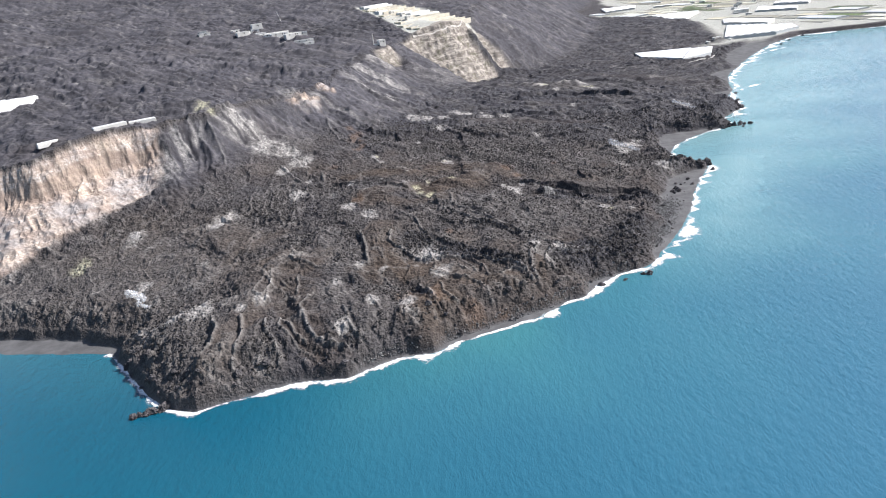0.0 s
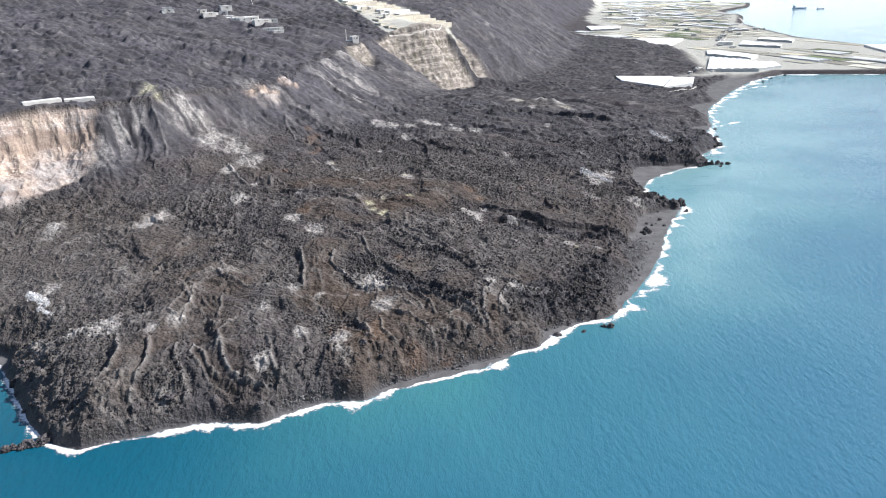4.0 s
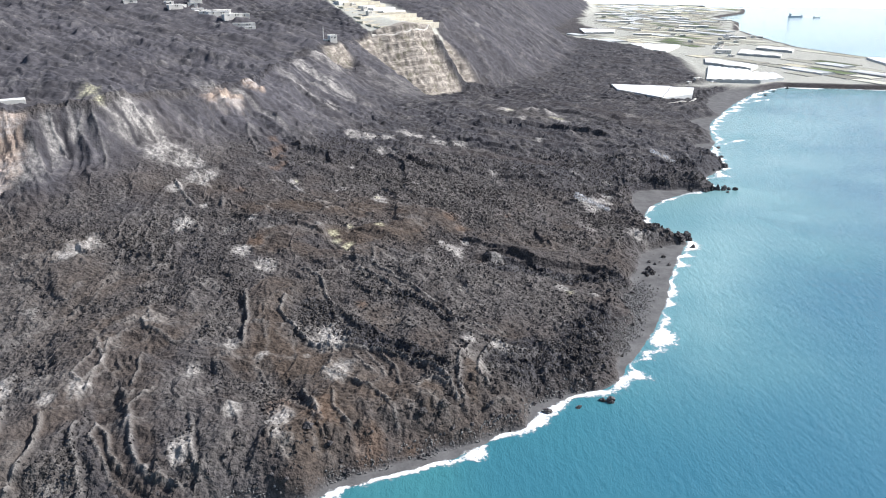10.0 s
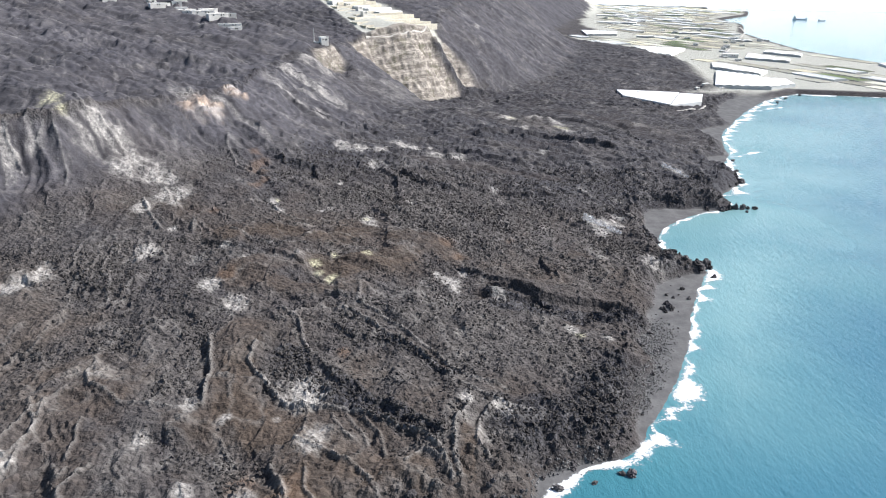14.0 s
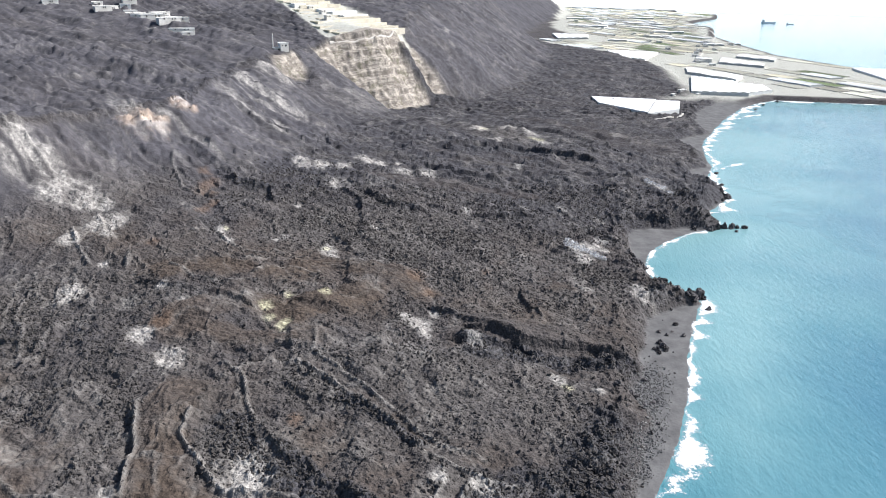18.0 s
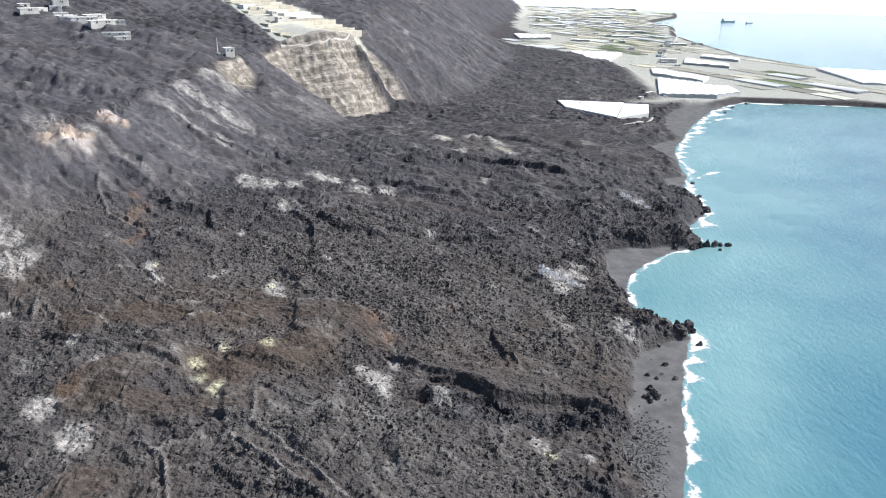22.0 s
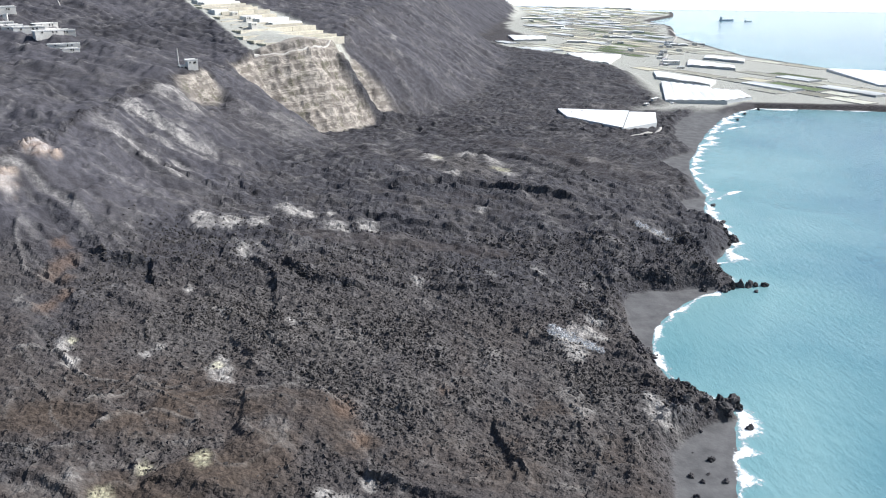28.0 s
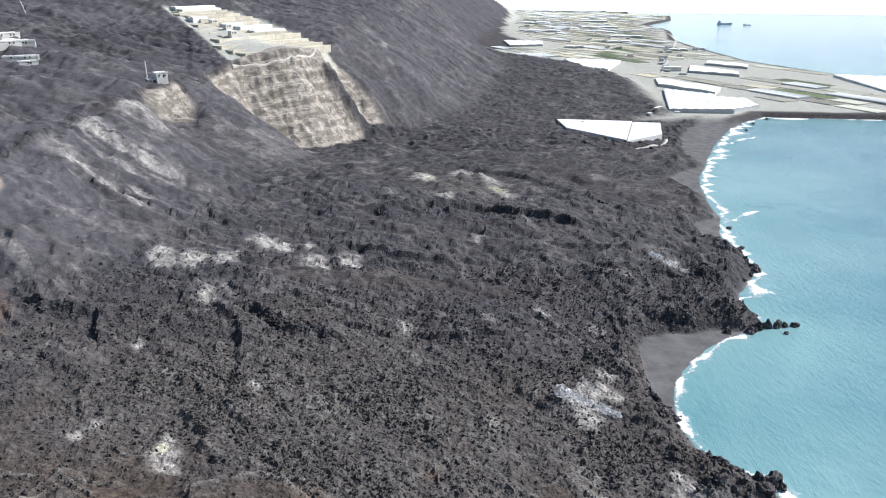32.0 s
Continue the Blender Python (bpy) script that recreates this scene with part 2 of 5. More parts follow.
def product(nt, a, b, op="MULTIPLY"):
    n = nt.nodes.new("ShaderNodeMath")
    n.operation = op
    for sock, v in zip(n.inputs, (a, b)):
        if hasattr(v, "links"):
            nt.links.new(v, sock)
        else:
            sock.default_value = v
    return n.outputs[0]


def bump(nt, b, height, strength, distance):
    n = nt.nodes.new("ShaderNodeBump")
    n.inputs["Strength"].default_value, n.inputs["Distance"].default_value = strength, distance
    nt.links.new(height, n.inputs["Height"])
    nt.links.new(n.outputs[0], b.inputs["Normal"])


def channels(nt, name):
    a = nt.nodes.new("ShaderNodeAttribute")
    a.attribute_name = name
    s = nt.nodes.new("ShaderNodeSeparateColor")
    nt.links.new(a.outputs["Color"], s.inputs[0])
    return s.outputs[0], s.outputs[1], s.outputs[2], a.outputs["Alpha"]


def ground_material():
    mat, nt, b = material("volcanic_ground", 0.9)
    b.inputs["Specular IOR Level"].default_value = 0.2
    brown, pale, sand, cliff = channels(nt, "kinds")
    plain, grey, sulphur, orange = channels(nt, "kinds_more")
    grain = nt.nodes.new("ShaderNodeTexVoronoi")
    grain.inputs["Scale"].default_value = 0.62
    nt.links.new(nt.nodes.new("ShaderNodeTexCoord").outputs["Object"], grain.inputs["Vector"])
    tone = nt.nodes.new("ShaderNodeSeparateColor")
    nt.links.new(grain.outputs["Color"], tone.inputs[0])
    fine = product(nt, product(nt, noise_tex(nt, 0.7, 3, 0.6, 0.25, 0.75), 0.6), product(nt, product(nt, tone.outputs[0], tone.outputs[0]), 0.6), "ADD")
    coarse = noise_tex(nt, 0.2, 3, 0.65, 0.32, 0.68)
    mid = noise_tex(nt, 0.09, 5, 0.65, 0.35, 0.65)
    wide = noise_tex(nt, 0.018, 4, 0.6, 0.38, 0.62)
    col = mixed(nt, fine, (0.0205, 0.0180, 0.0172), (0.087, 0.0765, 0.0715))
    col = mixed(nt, product(nt, mid, 0.5), col, (0.066, 0.060, 0.060))
    col = mixed(nt, product(nt, wide, 0.4), col, (0.064, 0.061, 0.069))
    col = mixed(nt, product(nt, noise_tex(nt, 0.22, 5, 0.7, 0.5, 0.66), 0.65), col, (0.017, 0.0165, 0.019))
    col = mixed(nt, product(nt, noise_tex(nt, 0.30, 5, 0.7, 0.54, 0.72), 0.6), col, (0.108, 0.102, 0.104))
    hazy_lava, layered, talus, black = channels(nt, "hazy_lava")
    # dark far lava, with distance haze put in as a blue cast
    col = mixed(nt, hazy_lava, col, mixed(nt, coarse, (0.013, 0.0128, 0.0152), (0.060, 0.0585, 0.068)))
    # talus and plateau tones lightened and blued to stand in for haze
    col = mixed(nt, product(nt, talus, 0.85), col, mixed(nt, product(nt, coarse, wide), (0.042, 0.0412, 0.0495), (0.138, 0.134, 0.158)))
    streak, below, _, _ = channels(nt, "streak")
    debris = mixed(nt, streak, mixed(nt, coarse, (0.022, 0.0218, 0.0258), (0.037, 0.0366, 0.043)), mixed(nt, coarse, (0.056, 0.054, 0.061), (0.090, 0.0865, 0.096)))
    col = mixed(nt, product(nt, talus, 0.8), col, debris)
    col = mixed(nt, brown, col, mixed(nt, fine, (0.030, 0.0228, 0.0182), (0.090, 0.068, 0.0535)))
    col = mixed(nt, grey, col, mixed(nt, fine, (0.038, 0.0345, 0.0332), (0.128, 0.117, 0.111)))
    col = mixed(nt, product(nt, orange, 0.28), col, mixed(nt, fine, (0.15, 0.085, 0.05), (0.24, 0.15, 0.09)))
    # fresh rubble, plus shade painted on the flow fronts and the tongue
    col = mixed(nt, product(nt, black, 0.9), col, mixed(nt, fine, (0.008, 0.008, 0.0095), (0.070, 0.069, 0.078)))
    col = mixed(nt, sand, col, mixed(nt, mid, (0.078, 0.077, 0.078), (0.128, 0.126, 0.126)))
    rock = mixed(nt, noise_tex(nt, 0.16, 6, 0.7, 0.35, 0.65), (0.40, 0.32, 0.26), (0.72, 0.64, 0.56))
    rock = mixed(nt, noise_tex(nt, 0.022, 4, 0.6, 0.44, 0.58), rock, mixed(nt, noise_tex(nt, 0.4, 5, 0.7, 0.35, 0.7), (0.30, 0.27, 0.255), (0.52, 0.48, 0.45)))
    rock = mixed(nt, product(nt, noise_tex(nt, 0.035, 3, 0.5, 0.48, 0.6), 0.6), rock, (0.58, 0.46, 0.35))
    up = nt.nodes.new("ShaderNodeMapping")
    up.inputs["Scale"].default_value = (0.30, 0.30, 0.035)
    nt.links.new(nt.nodes.new("ShaderNodeTexCoord").outputs["Object"], up.inputs[0])
    rock = mixed(nt, product(nt, noise_tex(nt, 1.0, 5, 0.7, 0.45, 0.6, up.outputs[0]), 0.65), rock, (0.33, 0.26, 0.215))
    rock = mixed(nt, product(nt, noise_tex(nt, 0.5, 4, 0.7, 0.45, 0.6), 0.6), rock, (0.16, 0.12, 0.10))
    # columns above, a brown bed under them, then grey scree
    def between(lo, hi):
        r = nt.nodes.new("ShaderNodeMapRange")
        r.inputs[1].default_value, r.inputs[2].default_value = lo, hi
        nt.links.new(below, r.inputs[0])
        return r.outputs[0]
    rock = mixed(nt, product(nt, product(nt, between(0.17, 0.20), product(nt, 1.0, between(0.30, 0.36), "SUBTRACT")), 0.75), rock, mixed(nt, coarse, (0.20, 0.15, 0.12), (0.36, 0.28, 0.22)))
    rock = mixed(nt, product(nt, product(nt, between(0.34, 0.42), noise_tex(nt, 0.02, 2, 0.5, 0.42, 0.56)), 0.85), rock, mixed(nt, fine, (0.24, 0.22, 0.21), (0.42, 0.39, 0.37)))
    geo = nt.nodes.new("ShaderNodeNewGeometry")
    sq = nt.nodes.new("ShaderNodeMapping")
    sq.inputs["Scale"].default_value = (0.055, 0.055, 0.24)
    nt.links.new(geo.outputs["Position"], sq.inputs[0])
    rock = mixed(nt, product(nt, noise_tex(nt, 1.0, 5, 0.7, 0.46, 0.62, sq.outputs[0]), 0.7), rock, (0.22, 0.165, 0.135))
    beds = noise_tex(nt, 1.0, 3, 0.6, 0.45, 0.55, sq.outputs[0])
    grey_rock = mixed(nt, beds, (0.215, 0.188, 0.16), (0.40, 0.36, 0.31))
    grey_rock = mixed(nt, product(nt, noise_tex(nt, 0.13, 7, 0.8, 0.46, 0.56), 0.85), grey_rock, (0.17, 0.15, 0.135))
    grey_rock = mixed(nt, product(nt, noise_tex(nt, 0.055, 4, 0.65, 0.54, 0.60), 0.7), grey_rock, mixed(nt, fine, (0.07, 0.068, 0.045), (0.17, 0.155, 0.115)))
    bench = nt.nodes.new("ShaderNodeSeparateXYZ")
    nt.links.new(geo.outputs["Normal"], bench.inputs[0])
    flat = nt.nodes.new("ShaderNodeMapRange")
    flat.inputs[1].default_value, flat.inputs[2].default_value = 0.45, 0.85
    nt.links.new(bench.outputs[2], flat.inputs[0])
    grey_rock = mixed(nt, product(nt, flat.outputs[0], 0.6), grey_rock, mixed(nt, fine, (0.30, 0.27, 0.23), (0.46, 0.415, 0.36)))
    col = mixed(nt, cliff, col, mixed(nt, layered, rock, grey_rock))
    # soil of the plain, lightened and greyed in place of distance haze
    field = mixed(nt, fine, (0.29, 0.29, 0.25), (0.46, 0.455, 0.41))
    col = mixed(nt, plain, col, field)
    col = mixed(nt, product(nt, product(nt, pale, noise_tex(nt, 0.5, 3, 0.7, 0.22, 0.58)), noise_tex(nt, 0.2, 4, 0.7, 0.2, 0.58)), col, (0.38, 0.36, 0.335))
    col = mixed(nt, product(nt, product(nt, sulphur, 0.72), noise_tex(nt, 0.5, 4, 0.75, 0.34, 0.64)), col, (0.60, 0.575, 0.39))
    nt.links.new(col, b.inputs["Base Color"])
    vor = nt.nodes.new("ShaderNodeTexVoronoi")
    vor.inputs["Scale"].default_value, vor.inputs["Randomness"].default_value = 0.55, 1.0
    nt.links.new(nt.nodes.new("ShaderNodeTexCoord").outputs["Object"], vor.inputs["Vector"])
    lumps = product(nt, 1.0, vor.outputs["Distance"], "SUBTRACT")
    rough_h = product(nt, product(nt, lumps, 0.55), noise_tex(nt, 0.9, 2, 0.6, 0.0, 1.0), "ADD")
    gate = product(nt, 1.0, product(nt, sand, 0.9), "SUBTRACT")
    gate = product(nt, gate, product(nt, 1.0, product(nt, brown, 0.3), "SUBTRACT"))
    gate = product(nt, gate, product(nt, 1.0, product(nt, hazy_lava, 0.6), "SUBTRACT"))
    gate = product(nt, gate, product(nt, 1.0, product(nt, cliff, 0.75), "SUBTRACT"))
    gate = product(nt, gate, product(nt, 1.0, product(nt, talus, 0.9), "SUBTRACT"))
    bump(nt, b, product(nt, rough_h, gate), 0.8, 1.3)
    return mat


def water_material():
    mat, nt, b = material("sea_water", 0.12)
    b.inputs["IOR"].default_value = 1.33
    b.inputs["Specular IOR Level"].default_value = 0.5
    near, murk_glare, deep, _ = channels(nt, "kinds")
    patch = noise_tex(nt, 0.007, 5, 0.6, 0.35, 0.65)
    col = mixed(nt, near, (0.034, 0.118, 0.205), (0.055, 0.198, 0.218))
    # turbid water, plus sky glare painted into the far sea's colour
    col = mixed(nt, product(nt, murk_glare, product(nt, product(nt, patch, 0.6), 0.45, "ADD")), col, (0.215, 0.355, 0.365))
    col = mixed(nt, deep, col, (0.004, 0.080, 0.128))
    nt.links.new(col, b.inputs["Base Color"])
    tc = nt.nodes.new("ShaderNodeTexCoord")
    mp = nt.nodes.new("ShaderNodeMapping")
    mp.inputs["Rotation"].default_value = (0, 0, 0.5)
    mp.inputs["Scale"].default_value = (1.0, 0.45, 1.0)
    nt.links.new(tc.outputs["Object"], mp.inputs[0])
    h = product(nt, noise_tex(nt, 0.26, 7, 0.68, 0, 1.3, mp.outputs[0]), noise_tex(nt, 0.05, 3, 0.5, 0, 2, mp.outputs[0]), "ADD")
    bump(nt, b, h, 0.65, 1.5)
    return mat


MAT_GROUND = ground_material()
MAT_SEA = water_material()


def plain_material(name, dark, light, rough=0.8, scale=0.6, varied=0.0, relief_depth=0.0):
    """A surface of two mixed tones with stains; varied: how much single pieces differ."""
    mat, nt, b = material(name, rough)
    col = mixed(nt, noise_tex(nt, scale, 6, 0.7, 0.3, 0.7), dark, light)
    col = mixed(nt, product(nt, noise_tex(nt, scale * 0.13, 3, 0.6, 0.45, 0.75), 0.5), col, tuple(0.6 * v for v in dark))
    if varied:
        info = nt.nodes.new("ShaderNodeObjectInfo")
        hsv = nt.nodes.new("ShaderNodeHueSaturation")
        r = nt.nodes.new("ShaderNodeMapRange")
        r.inputs[3].default_value, r.inputs[4].default_value = 1 - varied, 1 + varied
        nt.links.new(info.outputs["Random"], r.inputs[0])
        nt.links.new(r.outputs[0], hsv.inputs["Value"])
        nt.links.new(col, hsv.inputs["Color"])
        col = hsv.outputs[0]
    nt.links.new(col, b.inputs["Base Color"])
    if relief_depth:
        bump(nt, b, noise_tex(nt, scale * 2, 6, 0.7, 0, 1), 0.8, relief_depth)
    return mat


MAT_ROCK = plain_material("lava_rock", (0.030, 0.027, 0.029), (0.125, 0.115, 0.115), 0.85, 0.9, 0.35, 0.6)
MAT_RUBBLE = plain_material("lava_rubble", (0.026, 0.0236, 0.0226), (0.092, 0.083, 0.078), 0.9, 0.25, 0.0, 0.3)
MAT_SHINGLE = plain_material("grey_shingle", (0.07, 0.068, 0.068), (0.21, 0.205, 0.20), 0.85, 0.3)
MAT_PLASTIC = plain_material("white_plastic", (0.72, 0.72, 0.70), (0.86, 0.86, 0.84), 0.5, 0.12, 0.05)
# net and field tones are paled for the haze over the plain
MAT_NET = plain_material("grey_net", (0.44, 0.46, 0.46), (0.60, 0.61, 0.60), 0.8, 0.1, 0.3)
MAT_PLASTER = plain_material("white_plaster", (0.58, 0.56, 0.52), (0.80, 0.78, 0.74), 0.8, 0.4, 0.12)
MAT_CONCRETE = plain_material("pale_concrete", (0.34, 0.32, 0.29), (0.56, 0.53, 0.48), 0.85, 0.5, 0.1)
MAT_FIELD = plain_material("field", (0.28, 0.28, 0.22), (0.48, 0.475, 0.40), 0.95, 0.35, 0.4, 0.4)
MAT_DRYWALL = plain_material("pale_dry_wall", (0.46, 0.42, 0.34), (0.74, 0.69, 0.58), 0.9, 0.7, 0.15, 0.2)
MAT_TERRACE = plain_material("dry_terrace", (0.40, 0.37, 0.26), (0.62, 0.58, 0.45), 0.95, 0.4, 0.2, 0.3)
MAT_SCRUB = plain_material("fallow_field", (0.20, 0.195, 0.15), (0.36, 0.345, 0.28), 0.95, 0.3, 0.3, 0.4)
MAT_GREEN = plain_material("banana_leaves", (0.045, 0.07, 0.025), (0.13, 0.16, 0.06), 0.7, 0.8, 0.3, 0.6)
MAT_DARK = plain_material("dark_opening", (0.02, 0.022, 0.025), (0.05, 0.05, 0.055), 0.4, 0.5)
MAT_ROAD = plain_material("pale_road", (0.34, 0.32, 0.29), (0.48, 0.46, 0.42), 0.9, 0.4)
# hull colour lightened to carry the sea haze in front of it
MAT_HULL = plain_material("ship_hull", (0.62, 0.65, 0.69), (0.76, 0.79, 0.82), 0.6, 0.1)


def foam_material():
    mat, nt, b = material("sea_foam", 0.7, (0.86, 0.88, 0.88))
    dense, _, _, _ = channels(nt, "kinds")
    lace = noise_tex(nt, 0.45, 8, 0.78, 0.30, 0.70)
    gap = product(nt, product(nt, product(nt, dense, 1.0), lace, "ADD"), 0.95, "SUBTRACT")
    soft = nt.nodes.new("ShaderNodeMapRange")
    soft.inputs[1].default_value, soft.inputs[2].default_value = 0.0, 0.5
    nt.links.new(gap, soft.inputs[0])
    nt.links.new(soft.outputs[0], b.inputs["Alpha"])
    return mat


def steam_material():
    mat, nt, b = material("steam", 1.0, (0.9, 0.9, 0.9))
    nt.links.new(product(nt, noise_tex(nt, 0.35, 5, 0.7, 0.40, 0.70), 0.5), b.inputs["Alpha"])
    return mat


MAT_FOAM = foam_material()
MAT_STEAM = steam_material()


# levees: height, width, then the places they pass
RIDGES_A = [(2.4, 3, (-150, 411), (-142, 391), (-143, 380), (-148, 370), (-156, 363)), (2.4, 3, (-129, 401), (-127, 385), (-129, 374), (-129, 362), (-126, 353)), (2.4, 3, (-115, 399), (-114, 387), (-108, 377), (-105, 368), (-106, 363)), (2.2, 2.6, (-107, 399), (-107, 390), (-99, 379), (-95, 372), (-90, 369)), (2.2, 2.6, (-107, 399), (-100, 390), (-97, 381), (-91, 376)), (2.6, 3, (-94, 401), (-90, 386), (-85, 377), (-78, 371), (-68, 366)), (1.8, 2.4, (-118, 453), (-124, 445), (-126, 427), (-120, 422), (-116, 435), (-118, 453))]
RIDGES_B = [(1.8, 2.4, (-99, 444), (-98, 430), (-99, 421)), (2.2, 2.6, (-71, 401), (-66, 383), (-62, 373)), (2.2, 2.6, (-61, 507), (-57, 485), (-56, 467), (-55, 455), (-63, 454), (-69, 454)), (2.6, 3, (-39, 501), (-41, 488), (-31, 472), (-22, 460), (-5, 456), (10, 453), (27, 442), (38, 435), (43, 424), (45, 414)), (2.4, 2.6, (-34, 540), (-23, 532), (-19, 512), (-15, 497)), (2.2, 2.8, (2, 538), (19, 522), (33, 506), (43, 492), (51, 478), (67, 466), (85, 462))]
RIDGES_C = [(2.2, 2.8, (7, 547), (25, 528), (41, 509), (51, 492), (64, 480), (77, 475)), (2.6, 3, (57, 459), (49, 441), (47, 424), (48, 416)), (2.6, 3, (69, 462), (60, 449), (57, 434), (61, 425)), (1.8, 2.6, (-109, 476), (-104, 465), (-89, 456), (-70, 454)), (2, 2.6, (-16, 433), (-4, 428), (8, 419), (16, 408), (18, 400)), (2, 2.6, (-24, 420), (-18, 407), (-14, 396)), (2, 2.6, (-11, 417), (-9, 404), (-3, 397)), (2, 2.6, (-88, 415), (-96, 405), (-94, 393)), (1.6, 2.2, (-2, 452), (3, 441), (6, 435))]
RIDGES_D = [(1.6, 2.2, (4, 452), (10, 440), (12, 433)), (1.6, 2.2, (11, 448), (17, 437), (20, 427)), (2, 2.6, (27, 421), (35, 428), (41, 423)), (1.8, 2.6, (-103, 419), (-98, 411), (-97, 415)), (1.8, 2.6, (-124, 456), (-117, 439), (-117, 418)), (2.2, 3, (-138, 684), (-126, 655), (-116, 637)), (3, 3.4, (-200, 760), (-190, 747), (-182, 753), (-179, 749), (-163, 740)), (2, 3, (-203, 724), (-199, 717), (-190, 697), (-188, 685)), (2, 3, (-210, 723), (-211, 717), (-219, 706)), (2, 3, (-101, 810), (-96, 781), (-88, 760), (-72, 749))]
RIDGES_E = [(2.2, 3, (-68, 682), (-52, 681), (-39, 663), (-24, 659)), (1.8, 3, (-72, 633), (-56, 616), (-41, 610), (-24, 615)), (1.6, 3, (-33, 641), (-16, 654), (1, 653)), (1.6, 3, (-26, 625), (-9, 636), (5, 629)), (1.8, 3, (24, 646), (47, 660), (64, 642)), (1.2, 7, (-30, 601), (-21, 583), (-8, 567), (1, 569)), (1.0, 7, (-30, 583), (-27, 598), (-16, 605), (-1, 602)), (2, 4, (224, 823), (233, 810), (238, 790), (239, 783)), (2, 5, (114, 814), (148, 821), (179, 807), (200, 767))]
RIDGES_F = [(2, 5, (90, 840), (125, 847), (164, 845), (208, 831)), (2, 5, (44, 826), (82, 815), (118, 797), (142, 791)), (2, 5, (215, 879), (257, 861), (277, 834), (283, 805)), (2, 5, (208, 909), (244, 890), (282, 881), (334, 873)), (2, 5, (166, 807), (194, 798), (210, 768), (215, 732)), (2, 5, (-1, 818), (27, 809), (57, 813), (87, 798)), (2, 4, (-59, 831), (-57, 815), (-49, 809))]
RIDGES = RIDGES_A + RIDGES_B + RIDGES_C + RIDGES_D + RIDGES_E + RIDGES_F
# steep fronts of single flows: height, how far the flow reaches back, then the brink, higher ground to its left
FRONTS_A = [(6, 30, (81, 566), (103, 567), (127, 567), (147, 567), (163, 560), (173, 557)), (2.6, 22, (-6, 485), (7, 464), (27, 449), (41, 439)), (2.6, 18, (-78, 611), (-61, 601), (-41, 597), (-30, 590)), (1.8, 14, (-29, 426), (-23, 417), (-20, 407)), (1.8, 16, (-66, 436), (-61, 422), (-59, 407)), (2, 16, (-176, 540), (-167, 519), (-150, 505)), (3.5, 20, (126, 625), (128, 603)), (3.5, 24, (66, 846), (102, 860), (139, 861)), (3, 16, (4, 592), (12, 590), (19, 588)), (4, 20, (89, 580), (101, 576), (111, 564))]
FRONTS_B = [(4, 24, (74, 595), (91, 584), (107, 572)), (5, 30, (-53, 781), (-45, 780), (-32, 781), (-28, 765)), (4.5, 26, (25, 789), (33, 777), (35, 757)), (5, 30, (45, 787), (54, 770), (65, 765), (78, 764)), (4.5, 26, (91, 774), (105, 770)), (4.5, 24, (131, 768), (146, 765), (162, 769)), (7, 30, (128, 945), (160, 961), (200, 963), (232, 946), (258, 930)), (5, 24, (101, 880), (122, 873), (154, 865)), (6, 20, (275, 793), (293, 788), (314, 785)), (4, 30, (220, 1089), (253, 1069), (282, 1026), (310, 993))]
FRONTS = FRONTS_A + FRONTS_B
# smooth brown flows: half width and line
FLOWS_A = [(13, (-85, 496), (-103, 456), (-123, 427), (-131, 397), (-137, 368), (-144, 351), (-152, 344)), (6, (-110, 421), (-101, 393), (-90, 373), (-75, 357)), (5, (-101, 444), (-90, 397), (-74, 370), (-66, 359)), (17, (-8, 413), (-22, 394), (-27, 381)), (13, (-74, 421), (-57, 402), (-53, 383)), (12, (-50, 516), (-46, 485), (-42, 459), (-25, 440), (-2, 430)), (10, (-85, 448), (-61, 447), (-37, 443)), (14, (-130, 453), (-108, 443), (-93, 422), (-88, 401)), (11, (-10, 417), (10, 417), (26, 417)), (10, (-80, 515), (-89, 494), (-107, 485), (-128, 475))]
FLOWS_B = [(4, (7, 540), (25, 521), (43, 498), (58, 475), (83, 464)), (4, (63, 458), (55, 440), (52, 419)), (20, (-141, 525), (-164, 541), (-186, 568)), (13, (-62, 564), (-34, 598), (0, 580), (35, 613)), (12, (-4, 639), (24, 646), (52, 641), (67, 614)), (12, (-72, 630), (-47, 629), (-21, 625)), (10, (-56, 570), (-25, 561), (8, 559)), (16, (257, 1148), (298, 1106), (339, 1064), (381, 1033)), (9, (126, 906), (174, 908), (202, 888)), (9, (51, 834), (89, 832), (137, 835), (177, 822)), (6, (109, 930), (155, 936), (205, 931))]
FLOWS = FLOWS_A + FLOWS_B
# fresh black rubble, and shade painted dark along flow fronts: half width and line
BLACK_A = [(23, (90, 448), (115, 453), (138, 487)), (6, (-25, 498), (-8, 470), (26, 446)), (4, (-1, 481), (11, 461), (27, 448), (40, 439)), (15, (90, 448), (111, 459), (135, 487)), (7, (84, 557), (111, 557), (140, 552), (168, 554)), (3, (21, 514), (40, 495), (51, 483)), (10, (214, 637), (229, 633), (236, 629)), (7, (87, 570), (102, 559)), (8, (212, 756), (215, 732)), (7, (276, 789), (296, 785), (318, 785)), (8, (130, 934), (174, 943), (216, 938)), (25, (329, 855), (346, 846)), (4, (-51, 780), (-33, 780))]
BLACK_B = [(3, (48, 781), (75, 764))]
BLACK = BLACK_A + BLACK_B
